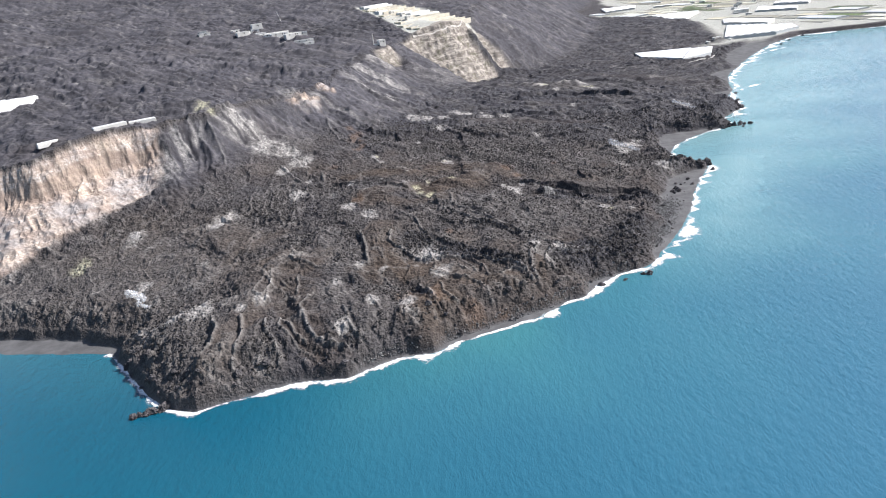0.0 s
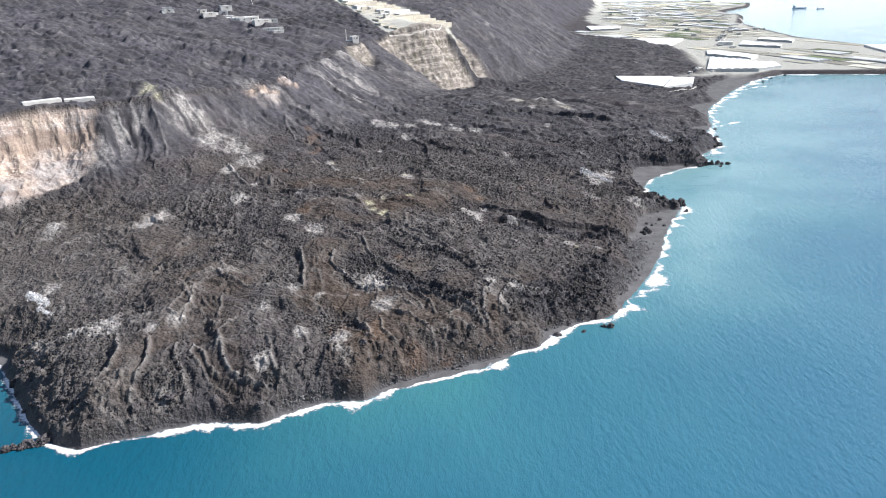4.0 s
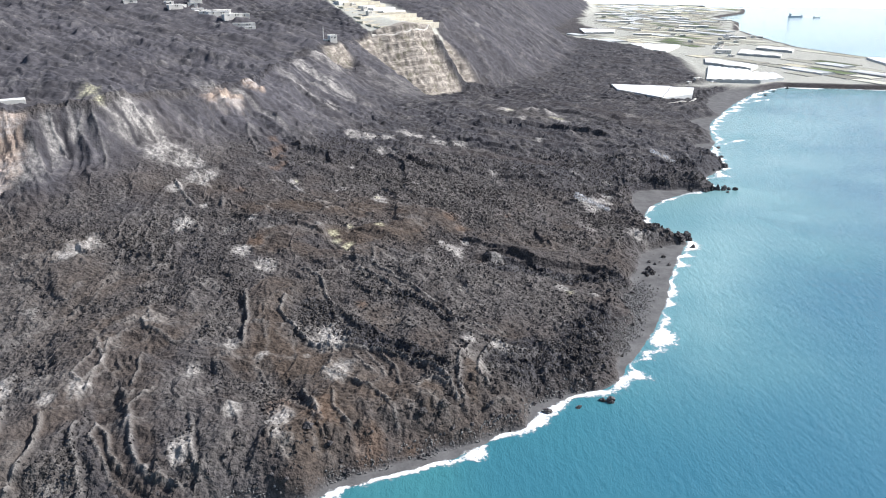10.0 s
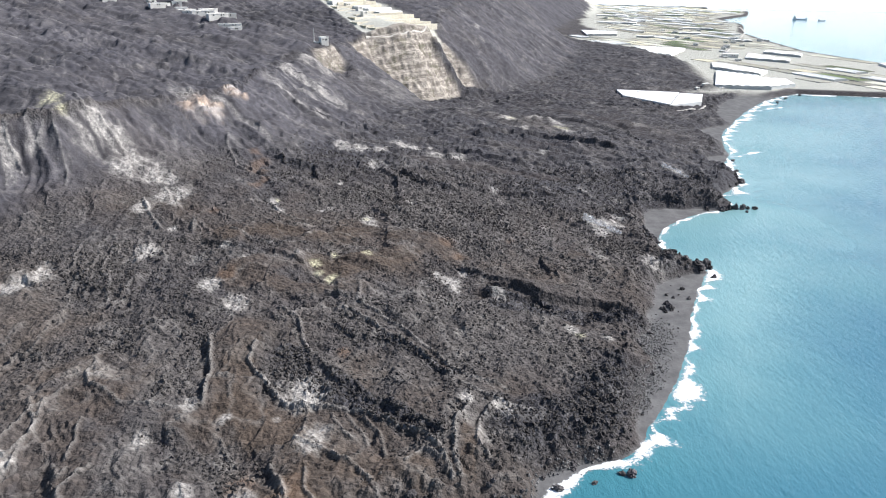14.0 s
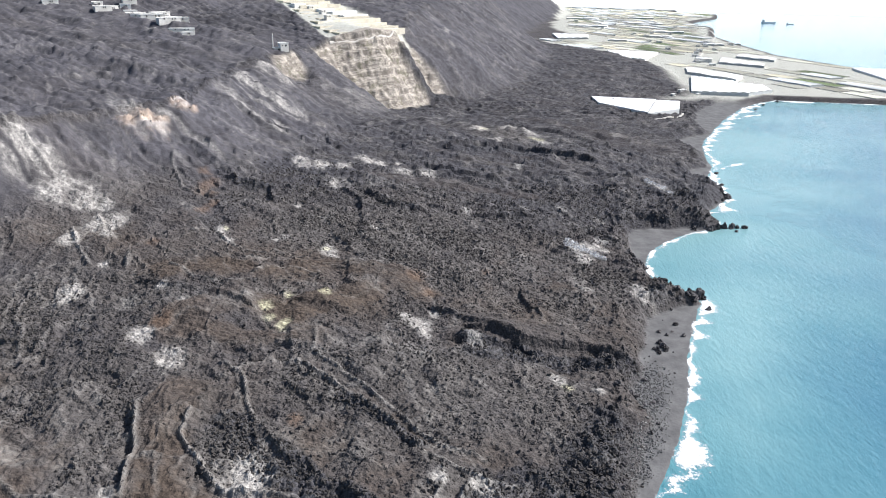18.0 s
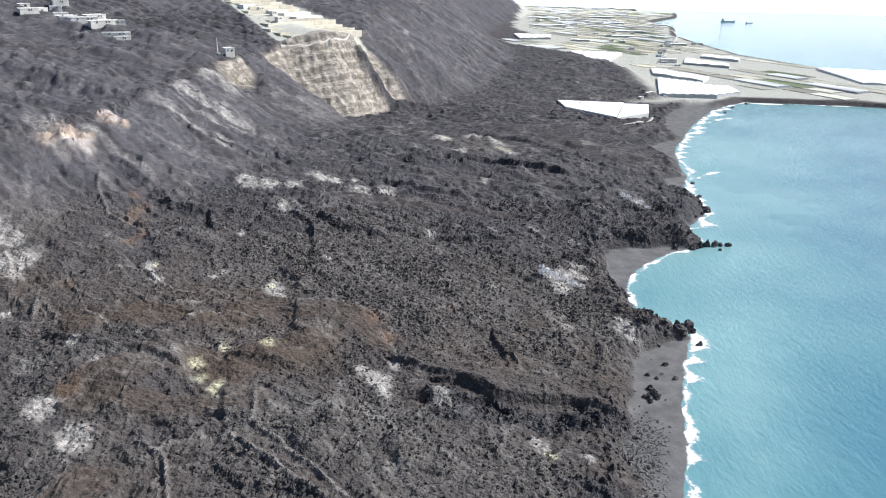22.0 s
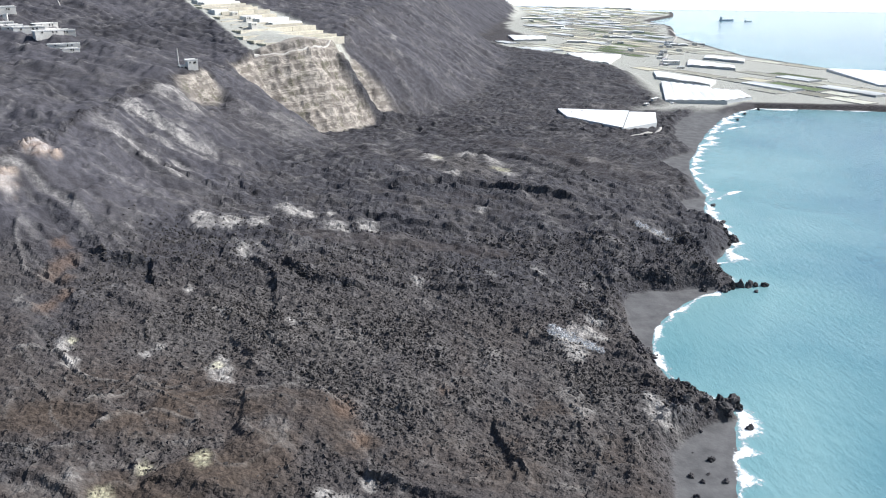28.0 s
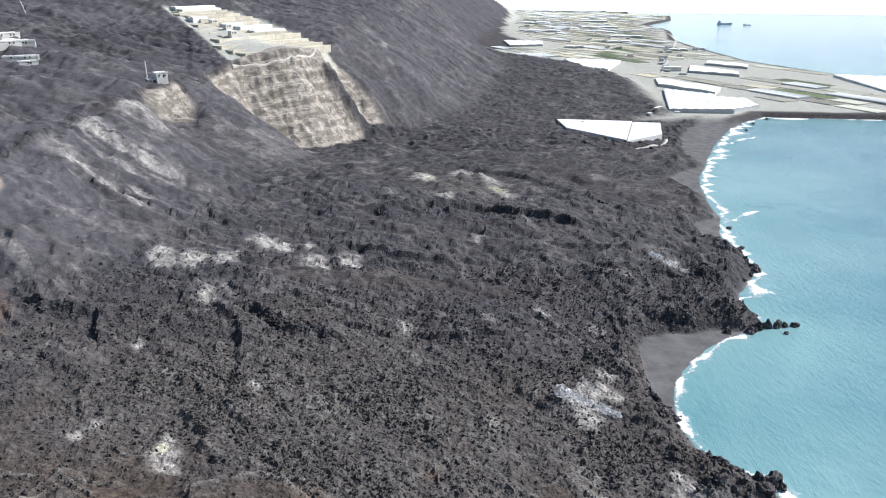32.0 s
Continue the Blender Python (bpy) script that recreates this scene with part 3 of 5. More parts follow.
# pale crusts: x, y, radius
PALES_A = [(-162, 425, 5.8), (-132, 411, 3.1), (-122, 421, 2.8), (-71, 381, 3.3), (-33, 386, 2.8), (-8, 433, 4.3), (-15, 468, 8.5), (-245, 575, 7.0), (-155, 421, 3.8), (-75, 432, 3.1), (-176, 426, 5.2), (-213, 487, 5.3), (-61, 456, 2.6), (-45, 448, 2.2), (-14, 466, 7.9), (-55, 541, 5.6), (-9, 435, 5.4), (-72, 560, 4.3), (-61, 455, 3.1), (14, 668, 5.1), (61, 582, 4.8), (86, 566, 3.0), (123, 538, 3.2), (140, 526, 2.6), (183, 698, 7.0), (203, 713, 5.9), (204, 638, 6.5), (-168, 585, 5.1), (-175, 569, 7.1), (-46, 448, 2.0)]
PALES_B = [(-25, 448, 1.5), (-120, 419, 4.0), (56, 460, 2.6), (73, 458, 4.2), (-53, 402, 3.2), (-32, 398, 4.1), (-159, 724, 9.9), (-138, 717, 8.9), (-125, 693, 7.6), (-166, 578, 5.8), (-115, 604, 5.1), (-135, 670, 4.9), (-129, 715, 5.7), (-117, 694, 6.2), (-116, 675, 4.0), (-52, 687, 2.9), (-47, 675, 2.9), (54, 589, 2.9), (58, 580, 2.8), (62, 571, 2.8), (12, 672, 3.8), (-9, 843, 6.0), (7, 843, 6.0), (24, 848, 5.2), (44, 886, 6.5), (55, 877, 5.5), (75, 852, 7.0), (93, 859, 6.3), (-71, 603, 2.5), (-58, 590, 2.7)]
PALES_C = [(-75, 566, 2.3), (-70, 560, 3.0), (-110, 642, 2.8), (193, 712, 4.4), (205, 713, 4.4), (180, 701, 3.6), (201, 631, 3.2), (44, 717, 3.1), (-18, 685, 2.6), (70, 595, 2.4), (16, 803, 5.6), (307, 858, 5.9), (14, 680, 2.8), (184, 898, 3.9), (208, 1060, 7.1), (230, 1044, 8.0), (231, 999, 6.6), (174, 1040, 7.8), (178, 988, 6.3), (-14, 692, 2.2), (-9, 756, 2.3), (197, 798, 3.3), (208, 729, 3.5), (193, 721, 3.4), (117, 780, 3.0), (206, 653, 2.5), (72, 881, 3.3), (8, 852, 4.9), (-10, 852, 4.2), (27, 857, 4.2)]
PALES = PALES_A + PALES_B + PALES_C
SULPHUR_A = [(-17, 588, 2.7), (-15, 578, 2.7), (-6, 574, 2.3), (12, 606, 2.8), (124, 529, 2.5), (-212, 749, 6.6), (-202, 738, 4.2), (-6, 602, 2.5), (-277, 544, 6.6), (-18, 589, 2.1), (-15, 578, 2.0), (-8, 571, 2.0), (13, 600, 2.4), (12, 676, 2.2), (230, 1016, 5.3), (177, 1041, 3.4), (-49, 690, 1.5)]
SULPHUR = SULPHUR_A
GREY_A = [(-118, 367, 11.2), (-171, 413, 19.1), (-58, 385, 16.7), (-189, 474, 16.2), (-169, 387, 15.2), (-75, 432, 9.2), (67, 507, 14.3), (60, 463, 13.2), (-84, 499, 20.3), (-70, 467, 14.8), (-44, 413, 14.1), (-19, 477, 13.5), (-76, 421, 12.2), (19, 541, 18.6), (74, 529, 18.4), (105, 528, 15.6), (57, 546, 19.0), (31, 481, 13.6), (113, 512, 15.2), (-137, 588, 17.9), (6, 706, 21.1), (51, 694, 25.0), (24, 722, 17.4), (64, 721, 20.9), (101, 708, 20.7), (126, 648, 18.6), (148, 616, 17.6), (88, 644, 15.0), (-13, 695, 16.5), (179, 652, 19.5)]
GREY_B = [(199, 1018, 28.6), (55, 715, 15.5), (79, 697, 14.8), (109, 688, 14.7), (136, 671, 14.4), (5, 704, 12.6), (167, 688, 15.4), (92, 656, 13.4)]
GREY = GREY_A + GREY_B
ORANGE_A = [(70, 620, 3.9), (64, 642, 5.3), (-88, 666, 3.8), (-67, 571, 2.6), (109, 657, 3.1), (-73, 769, 4.6), (-69, 724, 4.2), (-76, 788, 4.0), (2, 498, 2.8), (-75, 762, 4.7), (-69, 729, 3.5), (-63, 571, 4.0), (-16, 403, 6.3), (5, 389, 5.1), (22, 391, 4.0), (-33, 412, 5.3), (-66, 756, 3.5), (-69, 775, 3.7), (-64, 741, 2.8), (64, 646, 1.9)]
ORANGE = ORANGE_A
# small bare rock steps on the talus
OUTCROP = [(-132, 820, 7), (-122, 824, 8), (-113, 827, 6), (-104, 867, 5), (-110, 867, 4), (-95, 868, 3)]


def near_box(x, y, pts, reach):
    px, py = [p[0] for p in pts], [p[1] for p in pts]
    return (x > min(px) - reach) & (x < max(px) + reach) & (y > min(py) - reach) & (y < max(py) + reach)


def spots(x, y, table, soft=0.6):
    """Share of each place that lies in one of a table's uneven round patches."""
    out = np.zeros(x.shape)
    ragged = 0.55 * fbm(x, y, 11, 4) + 0.35 * fbm(x + 50, y, 3, 2)
    for cx, cy, r in table:
        sel = near_box(x, y, [(cx, cy)], 3.2 * r)
        far = np.hypot(x[sel] - cx, (y[sel] - cy) * 0.7) / (1.25 * r) + ragged[sel]
        out[sel] = np.maximum(out[sel], 1 - step(soft - 0.4, 1.35, far))
    return out


def brink(line, x, y):
    """Distance to a line, positive to its left, and how far a place lies past its ends."""
    best, sign, past = np.full(x.shape, 1e18), np.ones(x.shape), np.zeros(x.shape)
    last = len(line) - 2
    for i, (p, q) in enumerate(zip(line[:-1], line[1:])):
        w = q - p
        n = np.hypot(*w)
        k = ((x - p[0]) * w[0] + (y - p[1]) * w[1]) / (n * n)
        c = np.clip(k, 0, 1)
        d = (x - p[0] - c * w[0]) ** 2 + (y - p[1] - c * w[1]) ** 2
        near = d < best
        sign = np.where(near, np.sign(w[0] * (y - p[1]) - w[1] * (x - p[0])), sign)
        past = np.where(near, (np.maximum(-k, 0) * (i == 0) + np.maximum(k - 1, 0) * (i == last)) * n, past)
        best = np.minimum(best, d)
    return sign * np.sqrt(best), past


def bands_of(x, y, table, wx, wy, pull=1.0):
    """Share of each place that lies in one of a table's ragged bands."""
    out = np.zeros(x.shape)
    for half, *pts in table:
        sel = near_box(x, y, pts, 2.2 * half + 6)
        s, _ = along(np.array(pts, float), x[sel] + pull * (wx[sel] - x[sel]), y[sel] + pull * (wy[sel] - y[sel]))
        s = s * (1 + 0.45 * fbm(x[sel], y[sel], 9, 3))
        out[sel] = np.maximum(out[sel], 1 - step(0.7, 1.3, s / half))
    return out


def relief(x, y, m):
    """Rubble, ropes, levees and blocks on top of the large forms, and where the lava lies smooth or rough."""
    lava = m["lava"] * (1 - m["cliff"]) * (0.35 * step(-2, 4, m["e"]) + 0.65 * step(0, 16, m["e"]))
    wx, wy = x + 6 * fbm(x, y, 20, 3), y + 6 * fbm(x - 70, y + 30, 20, 3)
    near_part = 1 - step(560, 660, y)
    calm = 0.45 * step(0.15 - 0.35 * near_part, 0.5 - 0.35 * near_part, fbm(x + 900, y, 95, 3))
    bulge, grain, bank = np.zeros(x.shape), np.zeros(x.shape), np.zeros(x.shape)
    for half, *pts in FLOWS:
        sel = near_box(x, y, pts, 2.2 * half + 4)
        pull = min(1.4, half / 10)
        s, _ = along(np.array(pts, float), x[sel] + pull * (wx[sel] - x[sel]), y[sel] + pull * (wy[sel] - y[sel]))
        s = s * (1 + 0.35 * fbm(x[sel], y[sel], 12, 3))
        calm[sel] = np.maximum(calm[sel], 0.85 * (1 - step(0.5, 1.35, s / half + 0.35 * fbm(x[sel], y[sel], 6, 3))))
        if half > 7:
            inner = 1 - step(0.7, 1.05, s / half)
            grain[sel] = np.where(inner > 0.02, inner * np.sin(1.7 * s + 3 * fbm(x[sel], y[sel], 14, 2)), grain[sel])
            bank[sel] = np.maximum(bank[sel], np.exp(-((s - 0.95 * half) / 1.3) ** 2))
        bulge[sel] = np.maximum(bulge[sel], (min(2.4, 0.16 * half) if half > 7 else -1.2) * np.clip(1 - (s / half) ** 2, 0, 1) ** 0.7)
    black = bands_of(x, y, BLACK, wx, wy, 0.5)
    flow = calm.copy()
    rim = step(-1, 2, m["e"]) * (1 - step(14, 30, m["e"] + 6 * fbm(x, y, 15, 2))) * (1 - m["plateau"])
    calm = calm * (1 - 0.85 * rim) * (1 - 0.8 * black)
    calm = np.maximum(calm, 0.85 * m["slope"])
    ridge = np.zeros(x.shape)
    for high, wide, *pts in RIDGES:
        sel = near_box(x, y, pts, 6 * wide + 8)
        s, _ = along(np.array(pts, float), x[sel] + 0.35 * (wx[sel] - x[sel]), y[sel] + 0.35 * (wy[sel] - y[sel]))
        s = s / (0.36 * wide)
        ridge[sel] += 0.62 * high * (np.exp(-s * s) - 0.15 * np.exp(-((s - 2.0) / 0.9) ** 2))
    scarp, foot = np.zeros(x.shape), np.zeros(x.shape)
    for high, back, *pts in FRONTS:
        sel = near_box(x, y, pts, 3 * back)
        s, past = brink(np.array(pts, float), x[sel] + 0.4 * (wx[sel] - x[sel]), y[sel] + 0.4 * (wy[sel] - y[sel]))
        ends = np.exp(-(past / 9) ** 2)
        scarp[sel] += 0.7 * high * ends * (step(-1.4, 1.4, s) * np.exp(-np.maximum(s, 0) / back) - 0.22 * np.exp(-((s + 4) / 3) ** 2))
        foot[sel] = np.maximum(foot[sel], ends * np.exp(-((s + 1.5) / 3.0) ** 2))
    # wrinkles that fan out from where the lava came over the edge
    def fan(sx, sy):
        r, a = np.hypot(x - sx, y - sy), np.arctan2(y - sy, x - sx)
        return fbm(a * 46 + 0.8 * fbm(x, y, 30, 2), r / 60, 1.0, 2, ridged=True)
    south = step(640, 760, y)
    streak = fan(-130, 760) * (1 - south) + south * fan(-260, 990)
    # sinuous margins of single flows, drawn out downstream
    def margins(sx, sy, k, r0):
        r, a = np.hypot(x - sx, y - sy), np.arctan2(y - sy, x - sx)
        n = fbm(a * k + 0.35 * fbm(x, y, 24, 3), r / r0, 1.0, 3)
        return np.exp(-(n / 0.05) ** 2) - 0.6 * np.exp(-((np.abs(n) - 0.12) / 0.05) ** 2)
    edge = margins(-130, 760, 9, 55) * (1 - south) + south * margins(-260, 990, 15, 75)
    edge2 = np.exp(-(fbm(wx + 210, wy, 30, 3) / 0.04) ** 2)
    ropes = fbm(x + 0.6 * vnoise(x / 4, y / 4), y, 3.6, 3, ridged=True)
    bands = vnoise(x / 60 + 7, (y + 0.25 * x + 10 * fbm(x, y, 50, 2)) / 7)
    # lobes: low uneven steps
    lobe = 2.6 * fbm(x + 33, y - 71, 75, 4)
    lobes = np.floor(lobe) + step(0.0, 0.16, lobe - np.floor(lobe))
    near_by = 1 - step(800, 1000, y)
    n0, w0 = cells(wx, wy, 11.0)
    n1, w1 = cells(x + 1.2 * vnoise(x / 3, y / 3), y + 1.2 * vnoise(x / 3 + 9, y / 3), 4.2)
    n2, w2 = cells(x + 0.5 * vnoise(x / 2, y / 2), y + 300, 2.1)
    huge = (1 - np.clip(n0 / 0.7, 0, 1) ** 2) * (w0 > 0.55)
    big = (1 - np.clip(n1 / 0.75, 0, 1) ** 2) * (0.15 + 1.1 * w1 ** 1.5)
    small = (1 - np.clip(n2 / 0.75, 0, 1) ** 2) * (0.2 + w2) * near_by
    rubble = 0.72 * lava * (1 - 0.68 * calm) * (1 + 0.5 * black) * (1 - 0.45 * m["plateau"]) * (1 - 0.15 * south * step(760, 860, y))
    z = rubble * (1.0 * huge + 1.35 * big + 1.1 * small - 1.8 * fbm(x, y, 13, 4, 0.5, ridged=True)) 
    n3, w3 = cells(wx + 40, wy, 8.0)
    far_by = step(720, 860, y)
    z = z + lava * far_by * (1 - 0.5 * calm) * (2.0 * (1 - np.clip(n3 / 0.7, 0, 1) ** 2) * (0.1 + w3 ** 1.5) - 1.5 * fbm(wx, wy, 19, 3, 0.55, ridged=True))
    z = z + lava * rim * (1.5 * fbm(x, y, 8, 4, ridged=True) + 1.2 * big * w1)
    z = z + lava * (1 - 0.5 * m["slope"]) * (1.6 * lobes + 0.4 * streak * (0.35 + 0.65 * calm) + (0.55 + 0.3 * near_part) * edge * step(-0.2, 0.3, fbm(x - 300, y, 60, 2)) + 0.9 * edge2 + 0.38 * ropes * (0.3 + calm) * near_by + 0.7 * south * bands - 2.4 * south * fbm(0.55 * wx, wy + 0.25 * wx, 30, 3, 0.45, ridged=True) + 1.6 * fbm(x, y, 45, 3) - 1.3 * fbm(wx, wy, 42, 3, ridged=True) - 1.2 * (1 - south * 0.5) * fbm(0.8 * wx + 60, wy, 17, 2, ridged=True)) + lava * (ridge + bulge + scarp + 0.25 * grain * step(-0.5, 0.3, fbm(x + 11, y, 25, 2)) + 0.9 * bank * step(-0.1, 0.3, fbm(x, y + 40, 22, 2))) + m["slope"] * 0.8 * ridge * (1 - lava)
    # gullies on the talus, blocks on the plateau and on the bare faces
    gorge = fbm(m["run"] / 20 + 0.4 * fbm(x, y, 60, 2), m["c"] / 160, 1.0, 2, ridged=True) * step(4, 40, m["c"])
    gully = fbm(m["run"] / 8 + 0.5 * fbm(x, y, 25, 2), m["c"] / 60, 1.0, 2, ridged=True)
    z = z + m["slope"] * (1.2 + 2.3 * step(-0.3, 0.5, fbm(x, y, 55, 3))) * gully + m["slope"] * 0.9 * fbm(m["run"] / 5, m["c"] / 11, 1.0, 3, 0.6) + m["slope"] * 4.2 * gorge * (1 - 0.8 * m["notch"]) + m["slope"] * 0.15 * small + m["slope"] * (-1.8 * fbm(wx, wy, 24, 3, ridged=True) + 0.3 * big + 1.2 * np.exp(-(fbm(m["run"] / 12 + 0.6 * fbm(x, y, 20, 2), m["c"] / 80, 1.0, 2) / 0.07) ** 2)) + m["plateau"] * (-3.4 * fbm(0.4 * wx, wy + 0.3 * wx, 30, 3, ridged=True) + 0.4 * huge + 0.2 * big + 0.3 * (1 - np.clip(n3 / 0.7, 0, 1) ** 2) * w3 - 1.0 * fbm(0.3 * wx + 7, wy + 0.4 * wx, 10, 3, 0.55, ridged=True) + 1.2 * np.exp(-(fbm(0.5 * wx + 90, wy, 22, 2) / 0.1) ** 2)) * step(3, 25, -m["c"])
    z = z + 3.5 * spots(x, y, OUTCROP) * (0.5 + stair(m["c"] / 6) % 1.0)
    z = z + m["cliff"] * (1.8 * fbm(m["run"] / 7, m["c"] / 22, 1.0, 4, ridged=True) * (1 - 0.6 * step(1100, 1200, y)) + 0.3 * big) * (1 - 0.8 * step(16, 30, m["c"]) * (1 - step(900, 1100, y)))
    # the terraced ground above the bare cliff is level
    tu, tv = (x - 23) * 0.756 + (y - 1243) * 0.654, -(x - 23) * 0.654 + (y - 1243) * 0.756
    farm = step(-22, -14, tu - 0.34 * tv) * (1 - step(130, 138, tu)) * step(-3, 3, tv) * (1 - step(222, 230, tv))
    brow = step(-24, -16, tv) * (1 - step(4, 10, tv)) * step(-16, -6, tu) * (1 - step(112, 122, tu))
    z = z * (1 - farm) * (1 - 0.8 * brow) - 2.0 * farm
    z = z + m["sand"] * 0.25 * fbm(x, y, 9, 3) * (m["d"] > 3)
    # black also paints shade on the tongue and the feet of the fronts
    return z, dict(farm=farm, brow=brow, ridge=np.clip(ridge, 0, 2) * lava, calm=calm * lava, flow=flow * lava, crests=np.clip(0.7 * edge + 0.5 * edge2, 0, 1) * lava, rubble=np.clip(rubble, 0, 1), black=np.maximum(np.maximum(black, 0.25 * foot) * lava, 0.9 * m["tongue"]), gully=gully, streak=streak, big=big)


def grid():
    ys = [300.0]
    while ys[-1] < 4950:
        ys.append(ys[-1] + (1.1 if 1210 < ys[-1] < 1345 else 0.9 * (1 + max(0.0, ys[-1] - 640) / 235)))
    ys = np.array(ys)
    left = -0.60 * (ys + 30) - 40
    right = np.interp(ys, [300, 450, 600, 1000, 1250, 1500, 2500, 4950], [60, 190, 300, 470, 1000, 1330, 1500, 2300])
    u = np.linspace(0, 1, 800)[None, :]
    return left[:, None] + (right - left)[:, None] * u, np.repeat(ys[:, None], 800, 1)


def ground_z(x, y):
    x, y = np.atleast_1d(np.asarray(x, float)), np.atleast_1d(np.asarray(y, float))
    m = terrain(x, y)
    return m["z"] + relief(x, y, m)[0]


def sheet(name, X, Y, Z, keep, colours, material, smooth=True):
    """One mesh of quads from arrays of places."""
    nr, nc = X.shape
    idx = np.arange(nr * nc).reshape(nr, nc)
    q = np.stack([idx[:-1, :-1], idx[:-1, 1:], idx[1:, 1:], idx[1:, :-1]], -1)[keep]
    used = np.zeros(nr * nc, bool)
    used[q.ravel()] = True
    renum = np.cumsum(used) - 1
    q = renum[q].astype(np.int32)
    co = np.stack([X.ravel(), Y.ravel(), Z.ravel()], -1)[used].astype(np.float32)
    me = raw_mesh(name, co, q, material, smooth[keep] if isinstance(smooth, np.ndarray) else smooth)
    for key, val in colours.items():
        at = me.color_attributes.new(key, "FLOAT_COLOR", "POINT")
        at.data.foreach_set("color", np.stack([np.ravel(v) for v in val], -1)[used].astype(np.float32).ravel())
    return new(name, me)


def raw_mesh(name, co, faces, material, smooth=False):
    me = bpy.data.meshes.new(name)
    n = faces.shape[1]
    me.vertices.add(len(co))
    me.vertices.foreach_set("co", np.asarray(co, np.float32).ravel())
    me.loops.add(faces.size)
    me.loops.foreach_set("vertex_index", faces.astype(np.int32).ravel())
    me.polygons.add(len(faces))
    me.polygons.foreach_set("loop_start", np.arange(0, faces.size, n, dtype=np.int32))
    me.polygons.foreach_set("loop_total", np.full(len(faces), n, dtype=np.int32))
    me.polygons.foreach_set("use_smooth", smooth if isinstance(smooth, np.ndarray) else np.full(len(faces), smooth, bool))
    me.update(calc_edges=True)
    me.materials.append(material)
    return me


# ---- ground and sea ----
GX, GY = grid()
M = terrain(GX, GY)
RZ, R = relief(GX, GY, M)
GZ = M["z"] + RZ
wet = GZ < -2.5
keep = ~(wet[:-1, :-1] & wet[1:, :-1] & wet[:-1, 1:] & wet[1:, 1:])
zero = np.zeros_like(GX)
dry = M["lava"] * (1 - M["cliff"])
BROWN = np.clip(0.75 * R["flow"] + 0.35 * fbm(GX, GY, 40, 3) + 0.45 * step(-0.3, 0.2, fbm(GX + 77, GY, 70, 3)) * (1 - step(640, 800, GY)) - 0.5 * spots(GX, GY, GREY) - 0.15 * M["plateau"], 0, 1) * dry * (1 - 0.7 * step(680, 900, GY))
# thin streaks of finer and coarser debris down the slopes
sway = M["run"] + 7 * fbm(GX, GY, 34, 3)
STREAK = 0.5 + 0.5 * np.clip(2.0 * fbm(sway / 5, M["c"] / 45, 1.0, 3) + 0.9 * fbm(sway / 19, M["c"] / 120, 1.0, 3), -1, 1)
# long light stripes of ash down the talus
BANDS = [(-236, 690, 13), (-228, 712, 13), (-240, 664, 12), (-222, 730, 11), (-65, 1044, 9), (-54, 1037, 9), (-44, 1030, 9), (-34, 1024, 8), (-24, 1019, 8), (-70, 974, 9), (-63, 970, 9), (-56, 966, 10), (-47, 960, 10), (-38, 955, 10), (-28, 954, 9), (-18, 953, 8), (-64, 922, 8), (-49, 918, 8), (-34, 914, 9), (-151, 727, 11), (-130, 722, 12), (-200, 747, 12), (-186, 743, 11), (-172, 739, 10), (-160, 733, 10)]
PALE = np.clip(spots(GX, GY, PALES) + 0.4 * M["slope"] * step(0.15, 0.75, fbm(M["run"] / 13, M["c"] / 90, 1.0, 4)) * (1 - 0.85 * step(1150, 1300, GY)) + 0.5 * dry * step(0.45, 0.75, fbm(GX, GY, 28, 4)) + 0.3 * R["crests"] + 0.30 * R["ridge"] * (1 - 0.9 * step(700, 840, GY)) + 1.0 * M["slope"] * spots(GX, GY, BANDS) * step(0.3, 0.75, STREAK), 0, 1)
LIGHT = step(-90, -180, GX + 25 * fbm(GX, GY, 40, 3)) * step(640, 540, GY) * (1 - M["plateau"])
GREYS = np.clip(0.62 * spots(GX, GY, GREY) + 0.6 * LIGHT + R["rubble"] * (0.25 + 0.55 * step(-0.1, 0.5, fbm(GX + 500, GY, 38, 4))) * (0.45 + 0.55 * step(0.15, 0.7, R["big"])), 0, 1) * dry
ground = sheet("ground", GX, GY, GZ, keep, {"kinds": (BROWN, PALE, M["sand"], np.maximum(M["cliff"] * np.where(GY > 2400, 0.35, 1.0), np.maximum(0.8 * R["brow"], spots(GX, GY, OUTCROP)))), "kinds_more": (np.maximum(M["plain"] * step(14, 30, M["d"] + 8 * fbm(GX, GY, 30, 2)) * step(95, 125, M["c"] + 30 * M["rough"] - 240 * step(2300, 2650, GY)), R["farm"]), GREYS, spots(GX, GY, SULPHUR), spots(GX, GY, ORANGE)), "streak": (STREAK, np.clip((M["c"] + 5 * M["rough"]) / 60, 0, 1), STREAK, zero), "hazy_lava": (np.clip(0.25 * M["plateau"] + 0.1 * M["slope"] + 0.95 * step(700, 880, GY) * dry * (1 - 0.7 * M["plateau"]) * (1 - 0.6 * M["slope"]) + 0.4 * step(0.1, 0.5, fbm(GX - 800, GY, 80, 3)) * dry, 0, 1), step(1000, 1050, GY), np.clip(0.75 * M["slope"] + 0.75 * M["plateau"], 0, 1) * (1 - M["cliff"]), R["black"])}, MAT_GROUND, smooth=((GY > 1500) | (M["sand"] > 0.5) | (M["slope"] > 0.4) | (M["plateau"] > 0.5))[:-1, :-1])
tagged(ground, "black lava delta with talus slopes, bare cliffs and plateau", "ground", kind="structure")

